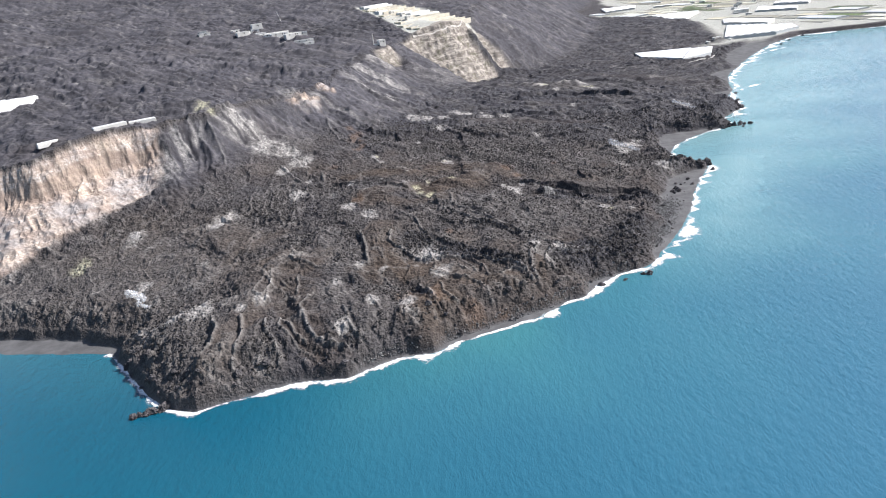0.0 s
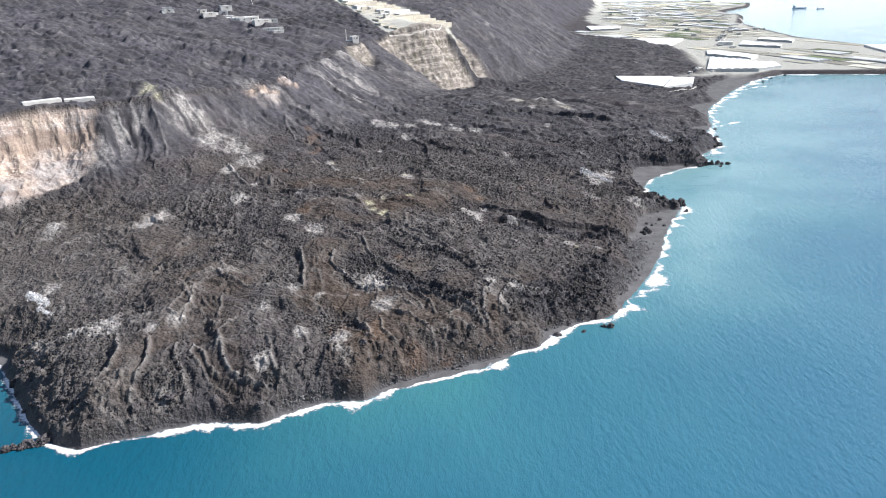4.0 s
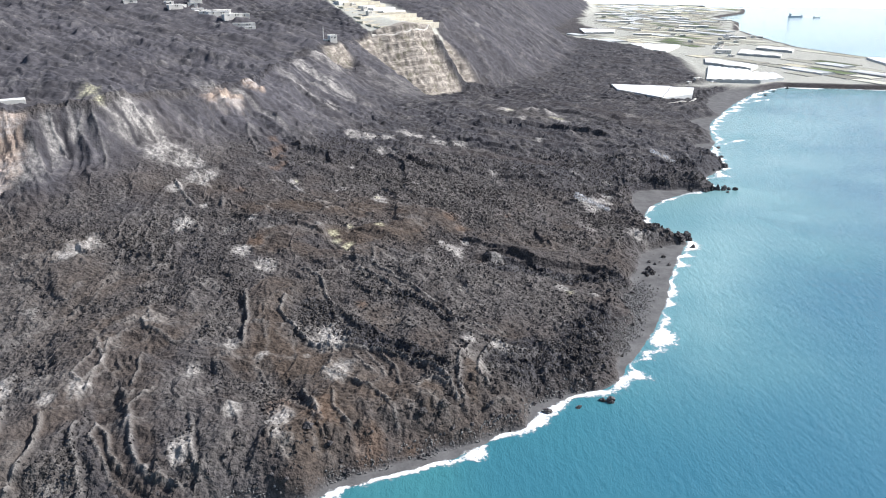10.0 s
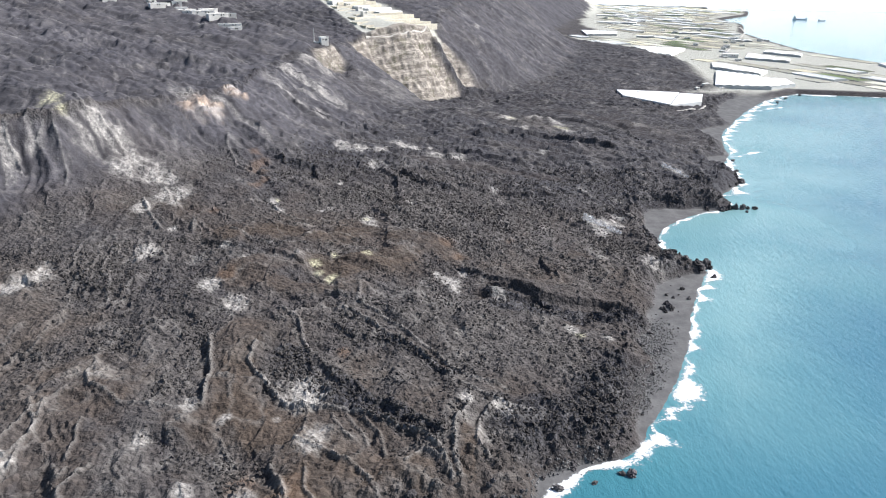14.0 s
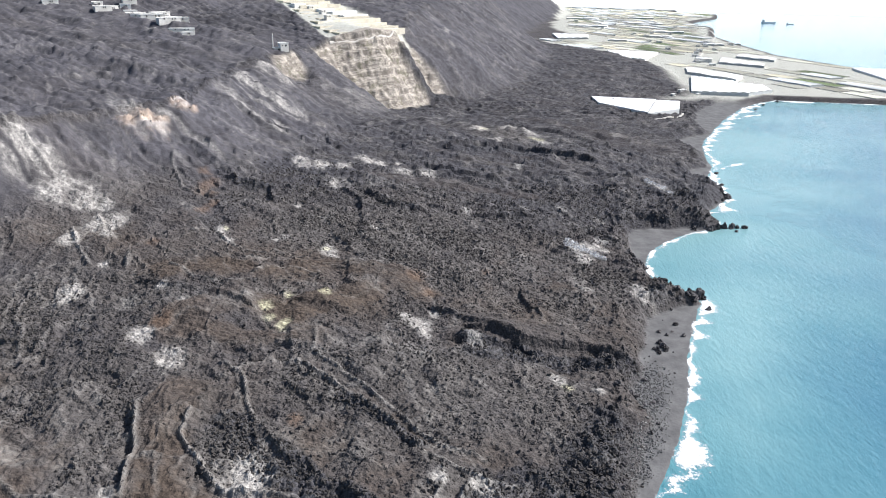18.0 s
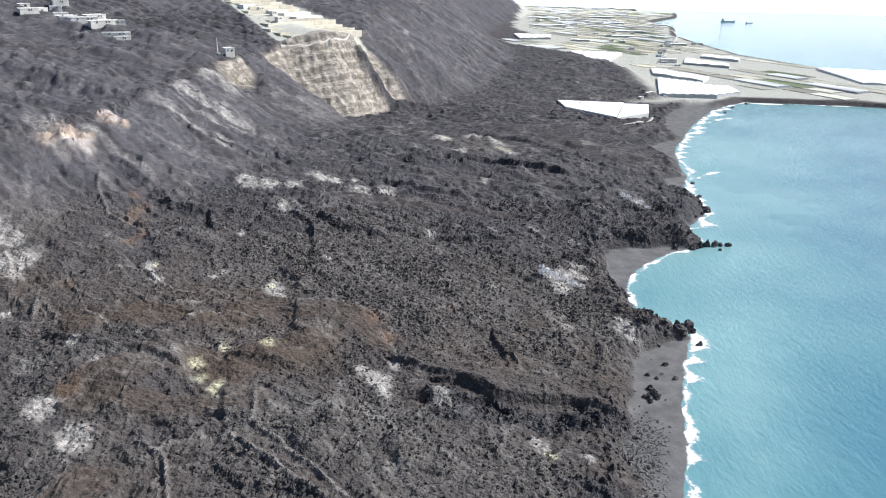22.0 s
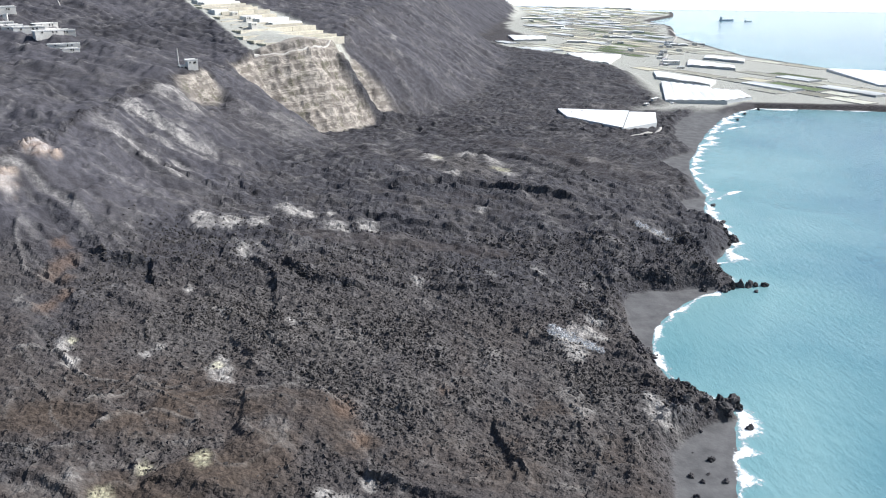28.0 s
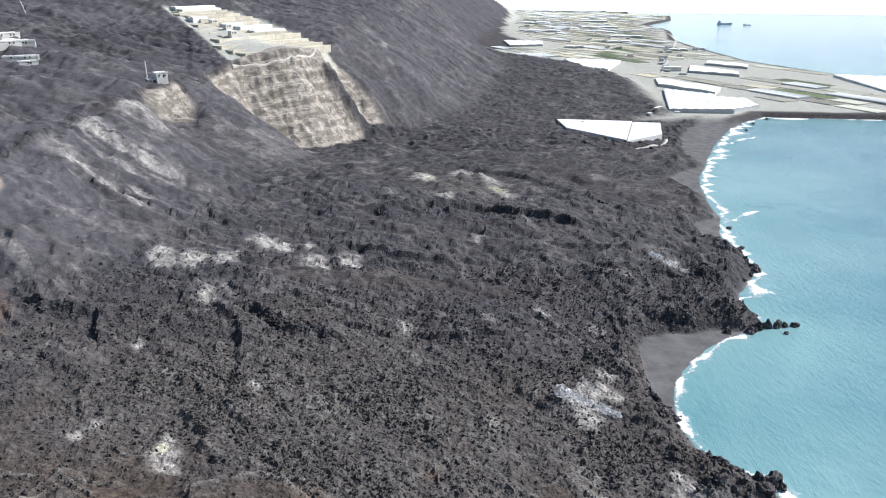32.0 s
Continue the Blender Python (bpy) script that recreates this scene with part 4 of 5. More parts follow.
sy = np.concatenate([np.linspace(-700, 150, 40)[:-1], np.linspace(150, 1500, 300)[:-1], np.linspace(1500, 4950, 120)])
sx = np.concatenate([np.linspace(-1500, -330, 40)[:-1], np.linspace(-330, 900, 280)[:-1], np.linspace(900, 3600, 90)])
SX, SY = np.meshgrid(sx, sy)
ds, _ = along(SHORE, SX, SY)
ds = np.where(inside(LAND, SX, SY), -ds, ds)
swirl = fbm(SX, SY, 170, 4)
near = np.exp(-np.maximum(ds, 0) / 130 + 0.9 * swirl)
# milky shallows inshore, and sky glare painted in as paler far water
milk_glare = np.exp(-np.maximum(ds - 30, 0) / (40 + 0.6 * np.clip(SY - 560, 0, 1500) + 24 * swirl)) * step(60, 330, SX + 0.35 * (SY - 400) + 90 * swirl)
milk_glare = np.maximum(milk_glare, 0.55 * step(480, 1150, SY + 0.3 * (SX - 300) + 60 * swirl))
deep = step(260, -160, SX - 0.2 * (SY - 350) + 60 * swirl) * step(600, 330, SY) * (1 - 0.55 * near * step(-120, 0, SX))
keep = np.ones((SX.shape[0] - 1, SX.shape[1] - 1), bool)
inl = ds < -40
keep &= ~(inl[:-1, :-1] & inl[1:, :-1] & inl[:-1, 1:] & inl[1:, 1:])
sea = sheet("water", SX, SY, np.zeros_like(SX), keep, {"kinds": (np.clip(near, 0, 1), np.clip(0.85 * milk_glare, 0, 1), np.clip(deep, 0, 1), np.ones_like(SX))}, MAT_SEA)
tagged(sea, "turquoise sea water with small wind waves", "sea", kind="structure")

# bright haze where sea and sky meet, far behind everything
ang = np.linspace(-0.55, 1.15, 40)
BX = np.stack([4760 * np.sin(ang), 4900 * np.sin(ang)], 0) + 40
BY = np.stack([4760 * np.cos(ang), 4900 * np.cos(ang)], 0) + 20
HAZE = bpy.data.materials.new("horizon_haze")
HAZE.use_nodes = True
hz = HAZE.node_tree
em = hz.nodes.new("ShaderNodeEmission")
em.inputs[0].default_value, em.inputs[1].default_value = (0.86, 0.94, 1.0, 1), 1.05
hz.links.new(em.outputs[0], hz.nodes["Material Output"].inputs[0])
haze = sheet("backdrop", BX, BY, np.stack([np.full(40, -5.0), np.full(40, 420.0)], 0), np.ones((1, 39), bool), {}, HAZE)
tagged(haze, "white haze over the far sea horizon", "sky", kind="structure")


# ---- helpers for things ----
def empty(name, x, y, z, label="", category="", group="", kind="", turn=0.0):
    ob = new(name)
    ob.empty_display_size = 0.5
    ob.matrix_basis = pose(x, y, z, 0, 0, turn)
    return tagged(ob, label, category, group, kind)


def part(name, bm, mat, parent, label=""):
    """Links a bmesh (or a mesh) as one mesh object under a thing or a part."""
    if isinstance(bm, bmesh.types.BMesh):
        me = bpy.data.meshes.new(name)
        bm.to_mesh(me)
        bm.free()
        me.materials.append(mat)
    else:
        me = bm
    ob = new(name, me)
    ob.parent = parent
    return tagged(ob, label)


def box(w, d, h, at=(0, 0, 0), bevel=0.0, bm=None):
    """A box on its base centre."""
    bm = bm or bmesh.new()
    made = bmesh.ops.create_cube(bm, size=1)["verts"]
    for v in made:
        v.co = Vector((v.co.x * w + at[0], v.co.y * d + at[1], (v.co.z + 0.5) * h + at[2]))
    if bevel:
        bmesh.ops.bevel(bm, geom=list({e for v in made for e in v.link_edges}), offset=bevel, segments=1, affect="EDGES")
    return bm


def rock_mesh(name, seed, subdiv=3, sharp=0.45):
    bm = bmesh.new()
    bmesh.ops.create_icosphere(bm, subdivisions=subdiv, radius=1.0)
    off = Vector((seed * 7.3, seed * 3.1, seed * 1.7))
    for v in bm.verts:
        p = v.co.copy()
        k = 1 + sharp * noise.noise(p * 1.3 + off) + 0.42 * noise.noise(p * 3.1 + off) + 0.22 * noise.noise(p * 7 + off)
        v.co = p * k
        v.co.z = max(v.co.z, -0.55)
    me = bpy.data.meshes.new(name)
    bm.to_mesh(me)
    bm.free()
    me.materials.append(MAT_ROCK)
    return me


# ---- rocks in the water and boulders on the shore ----
ROCKS = [rock_mesh("rock", n + 1) for n in range(7)]


def sea_rock(x, y, size, tall=1.0, n=0, label="jagged black lava rock standing in the surf", group="rocks off the headland"):
    ob = new("sea_rock", ROCKS[n % 7])
    ob.matrix_basis = pose(x, y, 0.2 * size, 0, 0, 67 * n) @ Matrix.Diagonal((size, 0.75 * size, tall * size, 1))
    return tagged(ob, label, "rock", group)


HEAD_ROCKS = [(318, 781, 4.0, 1.0), (326, 785, 4.2, 1.2), (332, 786, 3.6, 1.5), (338, 785, 3.8, 1.2), (343, 785, 2.6, 0.9), (349, 784, 3.2, 0.8), (338, 776, 2.0, 0.9), (322, 784, 3.6, 1.0)]
for n, (x, y, s, tall) in enumerate(HEAD_ROCKS):
    sea_rock(x, y, 0.75 * s, tall, n, "jagged black lava rock off the headland tip")
for n, (x, y, s, tall) in enumerate([(247, 652, 4.2, 1.2), (241, 652, 3.2, 1.6), (236, 656, 3.6, 1.4), (231, 664, 3.8, 1.1), (250, 650, 2.4, 1.3), (246, 633, 1.8, 1.2), (243, 647, 3.4, 1.3)]):
    sea_rock(x, y, s, tall, n + 3, "black lava pinnacle at the end of the flow", "pinnacles of the middle headland")
for n, (x, y, s, tall) in enumerate([(121, 428, 2.6, 0.7), (117, 429, 1.6, 0.6), (104, 424, 1.3, 0.6)]):
    sea_rock(x, y, s, tall, n + 1, "low wet lava rock awash in white surf", "rocks awash")
for n in range(14):
    k = n / 13
    sea_rock(-164 - 19 * k + 2 * math.sin(5 * n), 352 - 7 * k + 1.5 * math.cos(3 * n), 3.0 - 1.2 * k, 0.8, n, "dark boulder of a low rock spit", "rock spit")
for n, (x, y, s) in enumerate([(386, 906, 3.2), (392, 912, 2.6), (377, 868, 3.6), (380, 876, 3.0), (410, 959, 2.4), (730, 1400, 3.0), (690, 1370, 2.4), (655, 1330, 2.6)]):
    sea_rock(x, y, s, 0.7, n + 2, "low black rock in the shallow bay", "rocks in the bay")

brng = np.random.default_rng(11)


def boulders(count, pts, spread, sizes, label, group):
    """Single boulders strewn along a line."""
    line = np.array(pts, float)
    length = np.concatenate([[0], np.cumsum(np.hypot(*np.diff(line, axis=0).T))])
    s = brng.random(count) * length[-1]
    x = np.interp(s, length, line[:, 0]) + brng.normal(0, spread, count)
    y = np.interp(s, length, line[:, 1]) + brng.normal(0, spread, count)
    z = ground_z(x, y)
    for i in range(count):
        if z[i] < -0.6:
            continue
        r = sizes[0] + (sizes[1] - sizes[0]) * brng.random() ** 2
        ob = new("boulder", ROCKS[i % 7])
        ob.matrix_basis = pose(x[i], y[i], z[i] + 0.25 * r, 12 * brng.normal(), 12 * brng.normal(), 360 * brng.random()) @ Matrix.Diagonal((r, r * (0.6 + 0.4 * brng.random()), r * (0.6 + 0.5 * brng.random()), 1))
        tagged(ob, label, "boulder", group)


boulders(70, [(-205, 415), (-180, 375), (-150, 352), (-110, 365), (-70, 362), (-20, 382), (40, 400), (88, 428)], 4, (0.9, 2.4), "black lava boulder at the foot of the flow front", "boulders under the flow front")
boulders(60, [(86, 432), (114, 446), (142, 492), (156, 522), (168, 556)], 5, (0.5, 1.6), "dark lava boulder at the back of the beach", "boulders by the beach")
boulders(16, [(178, 556), (190, 590), (205, 630), (215, 640)], 7, (0.4, 1.2), "black lava block lying on the black sand", "blocks on the sand")
boulders(60, [(220, 640), (245, 652), (228, 674), (230, 705), (222, 730)], 5, (1.0, 3.0), "rough black lava block on the headland edge", "blocks of the middle headland")
boulders(50, [(292, 790), (305, 790), (320, 786), (332, 805), (370, 858), (384, 905)], 4, (0.8, 2.2), "rough black lava block on the far headland", "blocks of the far headland")

for n, (x, y, r) in enumerate([(197, 591, 1.9), (197, 587, 2.3), (192, 584, 1.6), (197, 583, 1.8), (192, 580, 1.3), (216, 614, 1.5), (202, 605, 1.3), (205, 601, 1.1), (215, 600, 1.4)]):
    ob = new("boulder", ROCKS[n % 7])
    ob.matrix_basis = pose(x, y, float(ground_z([x], [y])[0]) + 0.3 * r, 0, 0, 70 * n) @ Matrix.Diagonal((r, 0.8 * r, 0.9 * r, 1))
    tagged(ob, "black lava block in a cluster on the sand", "boulder", "cluster of blocks on the sand")

# ---- clinker: loose blocks too many to count ----
def scatter(x, y, z, size, material, name, label, category):
    """One mesh of many small angular blocks."""
    bm = bmesh.new()
    bmesh.ops.create_icosphere(bm, subdivisions=1, radius=1.0)
    bm.verts.ensure_lookup_table()
    base = np.array([v.co[:] for v in bm.verts])
    faces = np.array([[v.index for v in f.verts] for f in bm.faces])
    bm.free()
    k = len(x)
    jit = base[None] * (0.4 + 1.0 * brng.random((k, len(base), 1)))
    a = brng.random(k) * 6.283
    ca, sa = np.cos(a)[:, None], np.sin(a)[:, None]
    px, py, pz = jit[..., 0], jit[..., 1] * (0.45 + 0.5 * brng.random((k, 1))), jit[..., 2] * (0.6 + 0.6 * brng.random((k, 1)))
    co = np.stack([px * ca - py * sa, px * sa + py * ca, pz], -1) * size[:, None, None] + np.stack([x, y, z + 0.05 * size], -1)[:, None]
    fc = (faces[None] + (np.arange(k) * len(base))[:, None, None]).reshape(-1, 3)
    return tagged(new(name, raw_mesh(name, co.reshape(-1, 3), fc, material)), label, category, kind="stuff")


def clinker(count, xr, yr, sizes):
    x, y = brng.uniform(*xr, 10 * count), brng.uniform(*yr, 10 * count)
    m = terrain(x, y)
    rz, info = relief(x, y, m)
    ok = np.nonzero(brng.random(10 * count) < info["rubble"] * (0.35 + 0.65 * step(-0.2, 0.3, fbm(x, y, 30, 3))) * (1 - info["calm"]) ** 1.5 * (0.3 + 0.7 * spots(x, y, GREY) + 0.6 * info["black"]) * (1 - 0.9 * spots(x, y, PALES)) * (1 - m["slope"]) * (m["plateau"] < 0.1))[0][:count]
    size = sizes[0] + (sizes[1] - sizes[0]) * brng.random(len(ok)) ** 2.5
    return scatter(x[ok], y[ok], (m["z"] + rz)[ok], size, MAT_RUBBLE, "clinker", "loose grey-black clinker blocks covering the lava flow", "rubble")


def shingle(count, pts, wide, sizes):
    """Grey stones along the back of a beach."""
    line = np.array(pts, float)
    length = np.concatenate([[0], np.cumsum(np.hypot(*np.diff(line, axis=0).T))])
    s = brng.random(count) * length[-1]
    x = np.interp(s, length, line[:, 0]) + brng.normal(0, wide, count)
    y = np.interp(s, length, line[:, 1]) + brng.normal(0, wide, count)
    z = ground_z(x, y)
    ok = (z > 0.4) & (z < 6)
    size = sizes[0] + (sizes[1] - sizes[0]) * brng.random(count) ** 2
    return scatter(x[ok], y[ok], z[ok], size[ok], MAT_SHINGLE, "shingle", "grey rounded stones strewn on the black beach", "stones")


clinker(26000, (-290, 240), (345, 620), (0.28, 1.05))
clinker(24000, (-60, 330), (600, 860), (0.3, 1.1))
shingle(3600, [(136, 470), (146, 492), (158, 515), (168, 540), (180, 562)], 6, (0.25, 0.75))
shingle(900, [(20, 390), (50, 402), (90, 430), (112, 441)], 3, (0.3, 0.9))
shingle(700, [(-60, 362), (-40, 372), (-14, 378), (12, 385)], 3, (0.3, 0.9))

# ---- surf along the shore ----
def surf(name, pts, widths, reach=0.0, height=0.25):
    line = np.array(pts, float)
    length = np.concatenate([[0], np.cumsum(np.hypot(*np.diff(line, axis=0).T))])
    s = np.arange(0, length[-1], 1.6)
    x, y, w = np.interp(s, length, line[:, 0]), np.interp(s, length, line[:, 1]), np.interp(s, length, widths)
    for _ in range(4):
        x[1:-1], y[1:-1] = (x[:-2] + 2 * x[1:-1] + x[2:]) / 4, (y[:-2] + 2 * y[1:-1] + y[2:]) / 4
    tx, ty = np.gradient(x), np.gradient(y)
    n = np.hypot(tx, ty)
    nx, ny = ty / n, -tx / n
    u = np.linspace(0, 1, 9)
    w = 1.25 * w * np.clip(1 + 1.5 * fbm(s, 0 * s + 40 * height, 12, 3), 0.3, 3)
    off = -2.5 + reach + (w + 3)[:, None] * u[None]
    X, Y = x[:, None] + nx[:, None] * off, y[:, None] + ny[:, None] * off
    dense = 0.55 * np.exp(-((u - 0.38) / 0.16) ** 2)[None] + np.sin(np.pi * np.clip(u, 0.0, 1)) ** 0.8 * (u < 0.99) * (0.46 + 0.45 * np.repeat(vnoise(s / 9, s * 0)[:, None], 9, 1))
    Z = height + 0.12 * fbm(X, Y, 4, 2)
    ob = sheet(name, X, Y, Z, np.ones((len(s) - 1, 8), bool), {"kinds": (dense, dense, dense, np.ones_like(dense))}, MAT_FOAM)
    return tagged(ob, "white foam of small waves breaking on the shore", "surf", kind="stuff")


line = [r for r in SHORE.tolist() if -230 < r[0] < 905 and r[1] < 1420]
base_w = np.array([(3.4 if r[2] < 3 else 5.0) * (1.8 if r[1] > 850 else 1.0) for r in line])
for n, (x, y, _, _) in enumerate(line):
    for hx, hy, rad, more in ((154, 480, 22, 17), (130, 448, 14, 11), (-72, 357, 18, 6), (-30, 370, 15, 3), (243, 640, 14, 5), (352, 838, 24, 10), (418, 1000, 26, 9), (540, 1215, 60, 8), (660, 1355, 50, 8), (290, 772, 20, 3)):
        base_w[n] += more * math.exp(-((x - hx) ** 2 + (y - hy) ** 2) / rad ** 2)
surf("surf", [r[:2] for r in line], base_w)
surf("surf", [(424, 978), (436, 990), (448, 996), (462, 998)], [6, 9, 8, 5])
surf("surf", [(590, 1262), (612, 1280), (640, 1290)], [6, 9, 6])


# ---- the coastal plain ----
def greenhouse(corners, spans, high, label, group="", name="greenhouse", mat=None, lift=0.0):
    """A long low house with a row of shallow arched roofs; corners run round the plan, the first side along the arches."""
    mat = mat or MAT_PLASTIC
    c = np.array(corners, float)
    mid = c.mean(0)
    zs = ground_z(c[:, 0], c[:, 1])
    base = float(np.median(zs)) + lift
    ob = empty(name, mid[0], mid[1], base, label, "greenhouse", group)
    q = c - mid
    low = min(-1.5, float(zs.min()) - base - 1.0)

    def at(u, v):
        return q[0] * (1 - u) * (1 - v) + q[1] * u * (1 - v) + q[2] * u * v + q[3] * (1 - u) * v
    for i in range(spans):
        bm = bmesh.new()
        rows = []
        for k in range(6):
            v = (i + k / 5) / spans
            h = high + 0.28 * high * math.sin(math.pi * k / 5)
            rows.append([bm.verts.new((*at(u, v), h)) for u in (0, 0.25, 0.5, 0.75, 1)])
        for a, b in zip(rows[:-1], rows[1:]):
            for k in range(4):
                bm.faces.new((a[k], a[k + 1], b[k + 1], b[k]))
        part("roof", bm, mat, ob)
    for k in range(4):
        a, b = q[k], q[(k + 1) % 4]
        w = (b - a) / max(np.linalg.norm(b - a), 0.1)
        nrm = np.array([w[1], -w[0]]) * 0.12
        bm = bmesh.new()
        lo = [bm.verts.new((*p, low)) for p in (a + nrm, b + nrm, b - nrm, a - nrm)]
        hi = [bm.verts.new((*p, high)) for p in (a + nrm, b + nrm, b - nrm, a - nrm)]
        for i in range(4):
            bm.faces.new((lo[i], lo[(i + 1) % 4], hi[(i + 1) % 4], hi[i]))
        bm.faces.new(hi)
        part("side_wall", bm, MAT_NET if k % 2 else mat, ob)
    return ob


greenhouse([(412, 1392), (503, 1354), (446, 1243), (404, 1332)], 5, 2.2, "white plastic greenhouse half buried by black lava", lift=1.0)
greenhouse([(504, 1354), (536, 1341), (505, 1272), (447, 1243)], 2, 3.0, "end bay of a white greenhouse beside the lava edge")
greenhouse([(705, 1690), (738, 1772), (786, 1623), (748, 1575)], 2, 4.5, "long white tunnel greenhouse by the lane", "greenhouses by the shore")
greenhouse([(602, 1445), (690, 1640), (738, 1560), (690, 1420)], 6, 4.0, "broad white plastic greenhouse at the lava edge", "greenhouses by the shore")
greenhouse([(690, 1425), (735, 1545), (770, 1518), (750, 1452)], 3, 4.0, "low white greenhouse above the black beach", "greenhouses by the shore")
greenhouse([(960, 1985), (992, 2034), (1034, 1940), (1005, 1895)], 2, 4.5, "white greenhouse among the fields", "greenhouses on the plain")
greenhouse([(852, 1856), (904, 1949), (939, 1820), (915, 1778)], 3, 4.5, "white greenhouse among the fields", "greenhouses on the plain")
greenhouse([(1036, 1526), (1098, 1750), (1240, 1650), (1190, 1450)], 5, 4.5, "large white greenhouse on the cape", "greenhouses on the plain")
greenhouse([(662, 1975), (688, 2127), (795, 2061), (700, 1905)], 4, 4.0, "white plastic greenhouse touching the lava edge", "greenhouses on the plain")
greenhouse([(660, 2480), (690, 2660), (790, 2600), (755, 2490)], 4, 4.5, "white greenhouse at the foot of the cliff", "greenhouses on the plain")
for n, (x, y, a, b) in enumerate([(1010, 2560, 60, 28), (1120, 2760, 90, 30), (930, 3020, 110, 40), (1200, 3180, 120, 40), (1040, 3480, 120, 50), (1330, 3560, 100, 40), (820, 2420, 50, 22), (1060, 2300, 44, 22)]):
    greenhouse([(x - a / 2, y + 0.22 * a), (x - a / 2 + 0.4 * b, y + 0.22 * a + b), (x + a / 2 + 0.4 * b, y - 0.22 * a + b), (x + a / 2, y - 0.22 * a)], 2, 4.5, "white greenhouse among far fields", "far white greenhouses")


def road(name, pts, wide, label, lift=0.35, mat=None):
    line = np.array(pts, float)
    length = np.concatenate([[0], np.cumsum(np.hypot(*np.diff(line, axis=0).T))])
    s = np.arange(0, length[-1], 6.0)
    x, y = np.interp(s, length, line[:, 0]), np.interp(s, length, line[:, 1])
    for _ in range(6):
        x[1:-1], y[1:-1] = (x[:-2] + 2 * x[1:-1] + x[2:]) / 4, (y[:-2] + 2 * y[1:-1] + y[2:]) / 4
    tx, ty = np.gradient(x), np.gradient(y)
    n = np.hypot(tx, ty)
    off = np.array([-0.5, -0.49, 0.0, 0.49, 0.5]) * wide
    X, Y = x[:, None] + (ty / n)[:, None] * off, y[:, None] - (tx / n)[:, None] * off
    Z = ground_z(X.ravel(), Y.ravel()).reshape(X.shape)
    Z = np.maximum(Z, Z.mean(1, keepdims=True)) + np.array([-1.5, lift, lift, lift, -1.5])
    ob = sheet(name, X, Y, Z, np.ones((len(s) - 1, 4), bool), {}, mat or MAT_ROAD)
    return tagged(ob, label, "road", kind="structure")


road("road", [(715, 1700), (741, 1765), (900, 2050), (1088, 2391), (1275, 2724), (1330, 2900)], 7, "pale lane across the fields")
road("road", [(760, 2720), (900, 2640), (1120, 2560)], 6, "pale lane across the fields")
road("road", [(900, 3140), (1100, 3060), (1380, 2990)], 8, "pale lane across the fields")
road("track", [(12, 1230), (38, 1242), (55, 1250), (76, 1266), (92, 1288), (100, 1306)], 1.3, "pale walled track below the terraces", 0.4, MAT_CONCRETE)
road("track", [(445, 1215), (470, 1222), (500, 1250), (512, 1275)], 4, "pale dirt track round the buried greenhouse", 0.5)

# plots in slanting rows
prng = np.random.default_rng(5)
PU, PV = np.array([0.25, -0.968]), np.array([0.968, 0.25])
solid = [(416, 1210, 520, 1400), (590, 1380, 800, 1780), (840, 1770, 1045, 2045), (1020, 1440, 1250, 1760), (650, 1890, 800, 2130), (640, 2460, 800, 2680)]
plots = []
for j in range(76):
    q = 800 + 38 * j
    p = -5600.0
    while p < -800:
        long = prng.uniform(55, 130)
        cx, cy = (p + long / 2) * PU + q * PV
        plots.append((cx, cy, long - 5, 33.0))
        p += long
px, py = np.array([p[0] for p in plots]), np.array([p[1] for p in plots])
half = np.array([p[2] / 2 for p in plots])
good = np.ones(len(plots), bool)
for du, dv in ((-1, -16), (1, -16), (-1, 16), (1, 16), (0, 0)):
    tx, ty = px + du * half * PU[0] + dv * PV[0], py + du * half * PU[1] + dv * PV[1]
    mm = terrain(tx, ty)
    good &= (mm["plain"] > 0.9) & (mm["d"] > 14) & (mm["c"] > 30 + 350 * (ty > 2600))
    for a, b, c2, d2 in solid:
        good &= ~((tx > a) & (tx < c2) & (ty > b) & (ty < d2))
plots = sorted((p for p, g in zip(plots, good) if g), key=lambda p: p[1])
zs = ground_z([p[0] for p in plots], [p[1] for p in plots])
PLOT_MATS = [MAT_FIELD, MAT_SCRUB, MAT_FIELD, MAT_SCRUB, MAT_TERRACE, MAT_FIELD, MAT_GREEN]
far_parts = []
for n, ((cx, cy, long, wide), z) in enumerate(zip(plots, zs)):
    kind = prng.random()
    if n < 230:
        if kind < 0.16:
            c = [np.array((cx, cy)) + a * long / 2 * PU + b * wide / 2 * PV for a, b in ((-1, -1), (1, -1), (1, 1), (-1, 1))]
            greenhouse(c, 3, 2.6, "grey net house over banana plants", "net houses on the plain", "net_house", MAT_NET)
            continue
        ob = empty("plot", cx, cy, z, "small walled farm plot of dry khaki soil", "field", "plots on the plain", turn=-75.5)
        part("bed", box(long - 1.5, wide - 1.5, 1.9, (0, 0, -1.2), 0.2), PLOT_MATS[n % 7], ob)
        for sx, sy, w, d in ((0, -wide / 2, long, 0.8), (0, wide / 2, long, 0.8), (-long / 2, 0, 0.8, wide), (long / 2, 0, 0.8, wide)):
            part("wall", box(w, d, 2.2, (sx, sy, -1.2), 0.1), MAT_CONCRETE, ob)
    else:
        far_parts.append((cx, cy, z, long, wide, 2.4 if kind < 0.3 else 0.7, 0 if kind < 0.3 else 1 if kind < 0.34 else 2 + (n % 5) // 2))
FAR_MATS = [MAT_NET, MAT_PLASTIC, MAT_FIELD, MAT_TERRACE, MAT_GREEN]
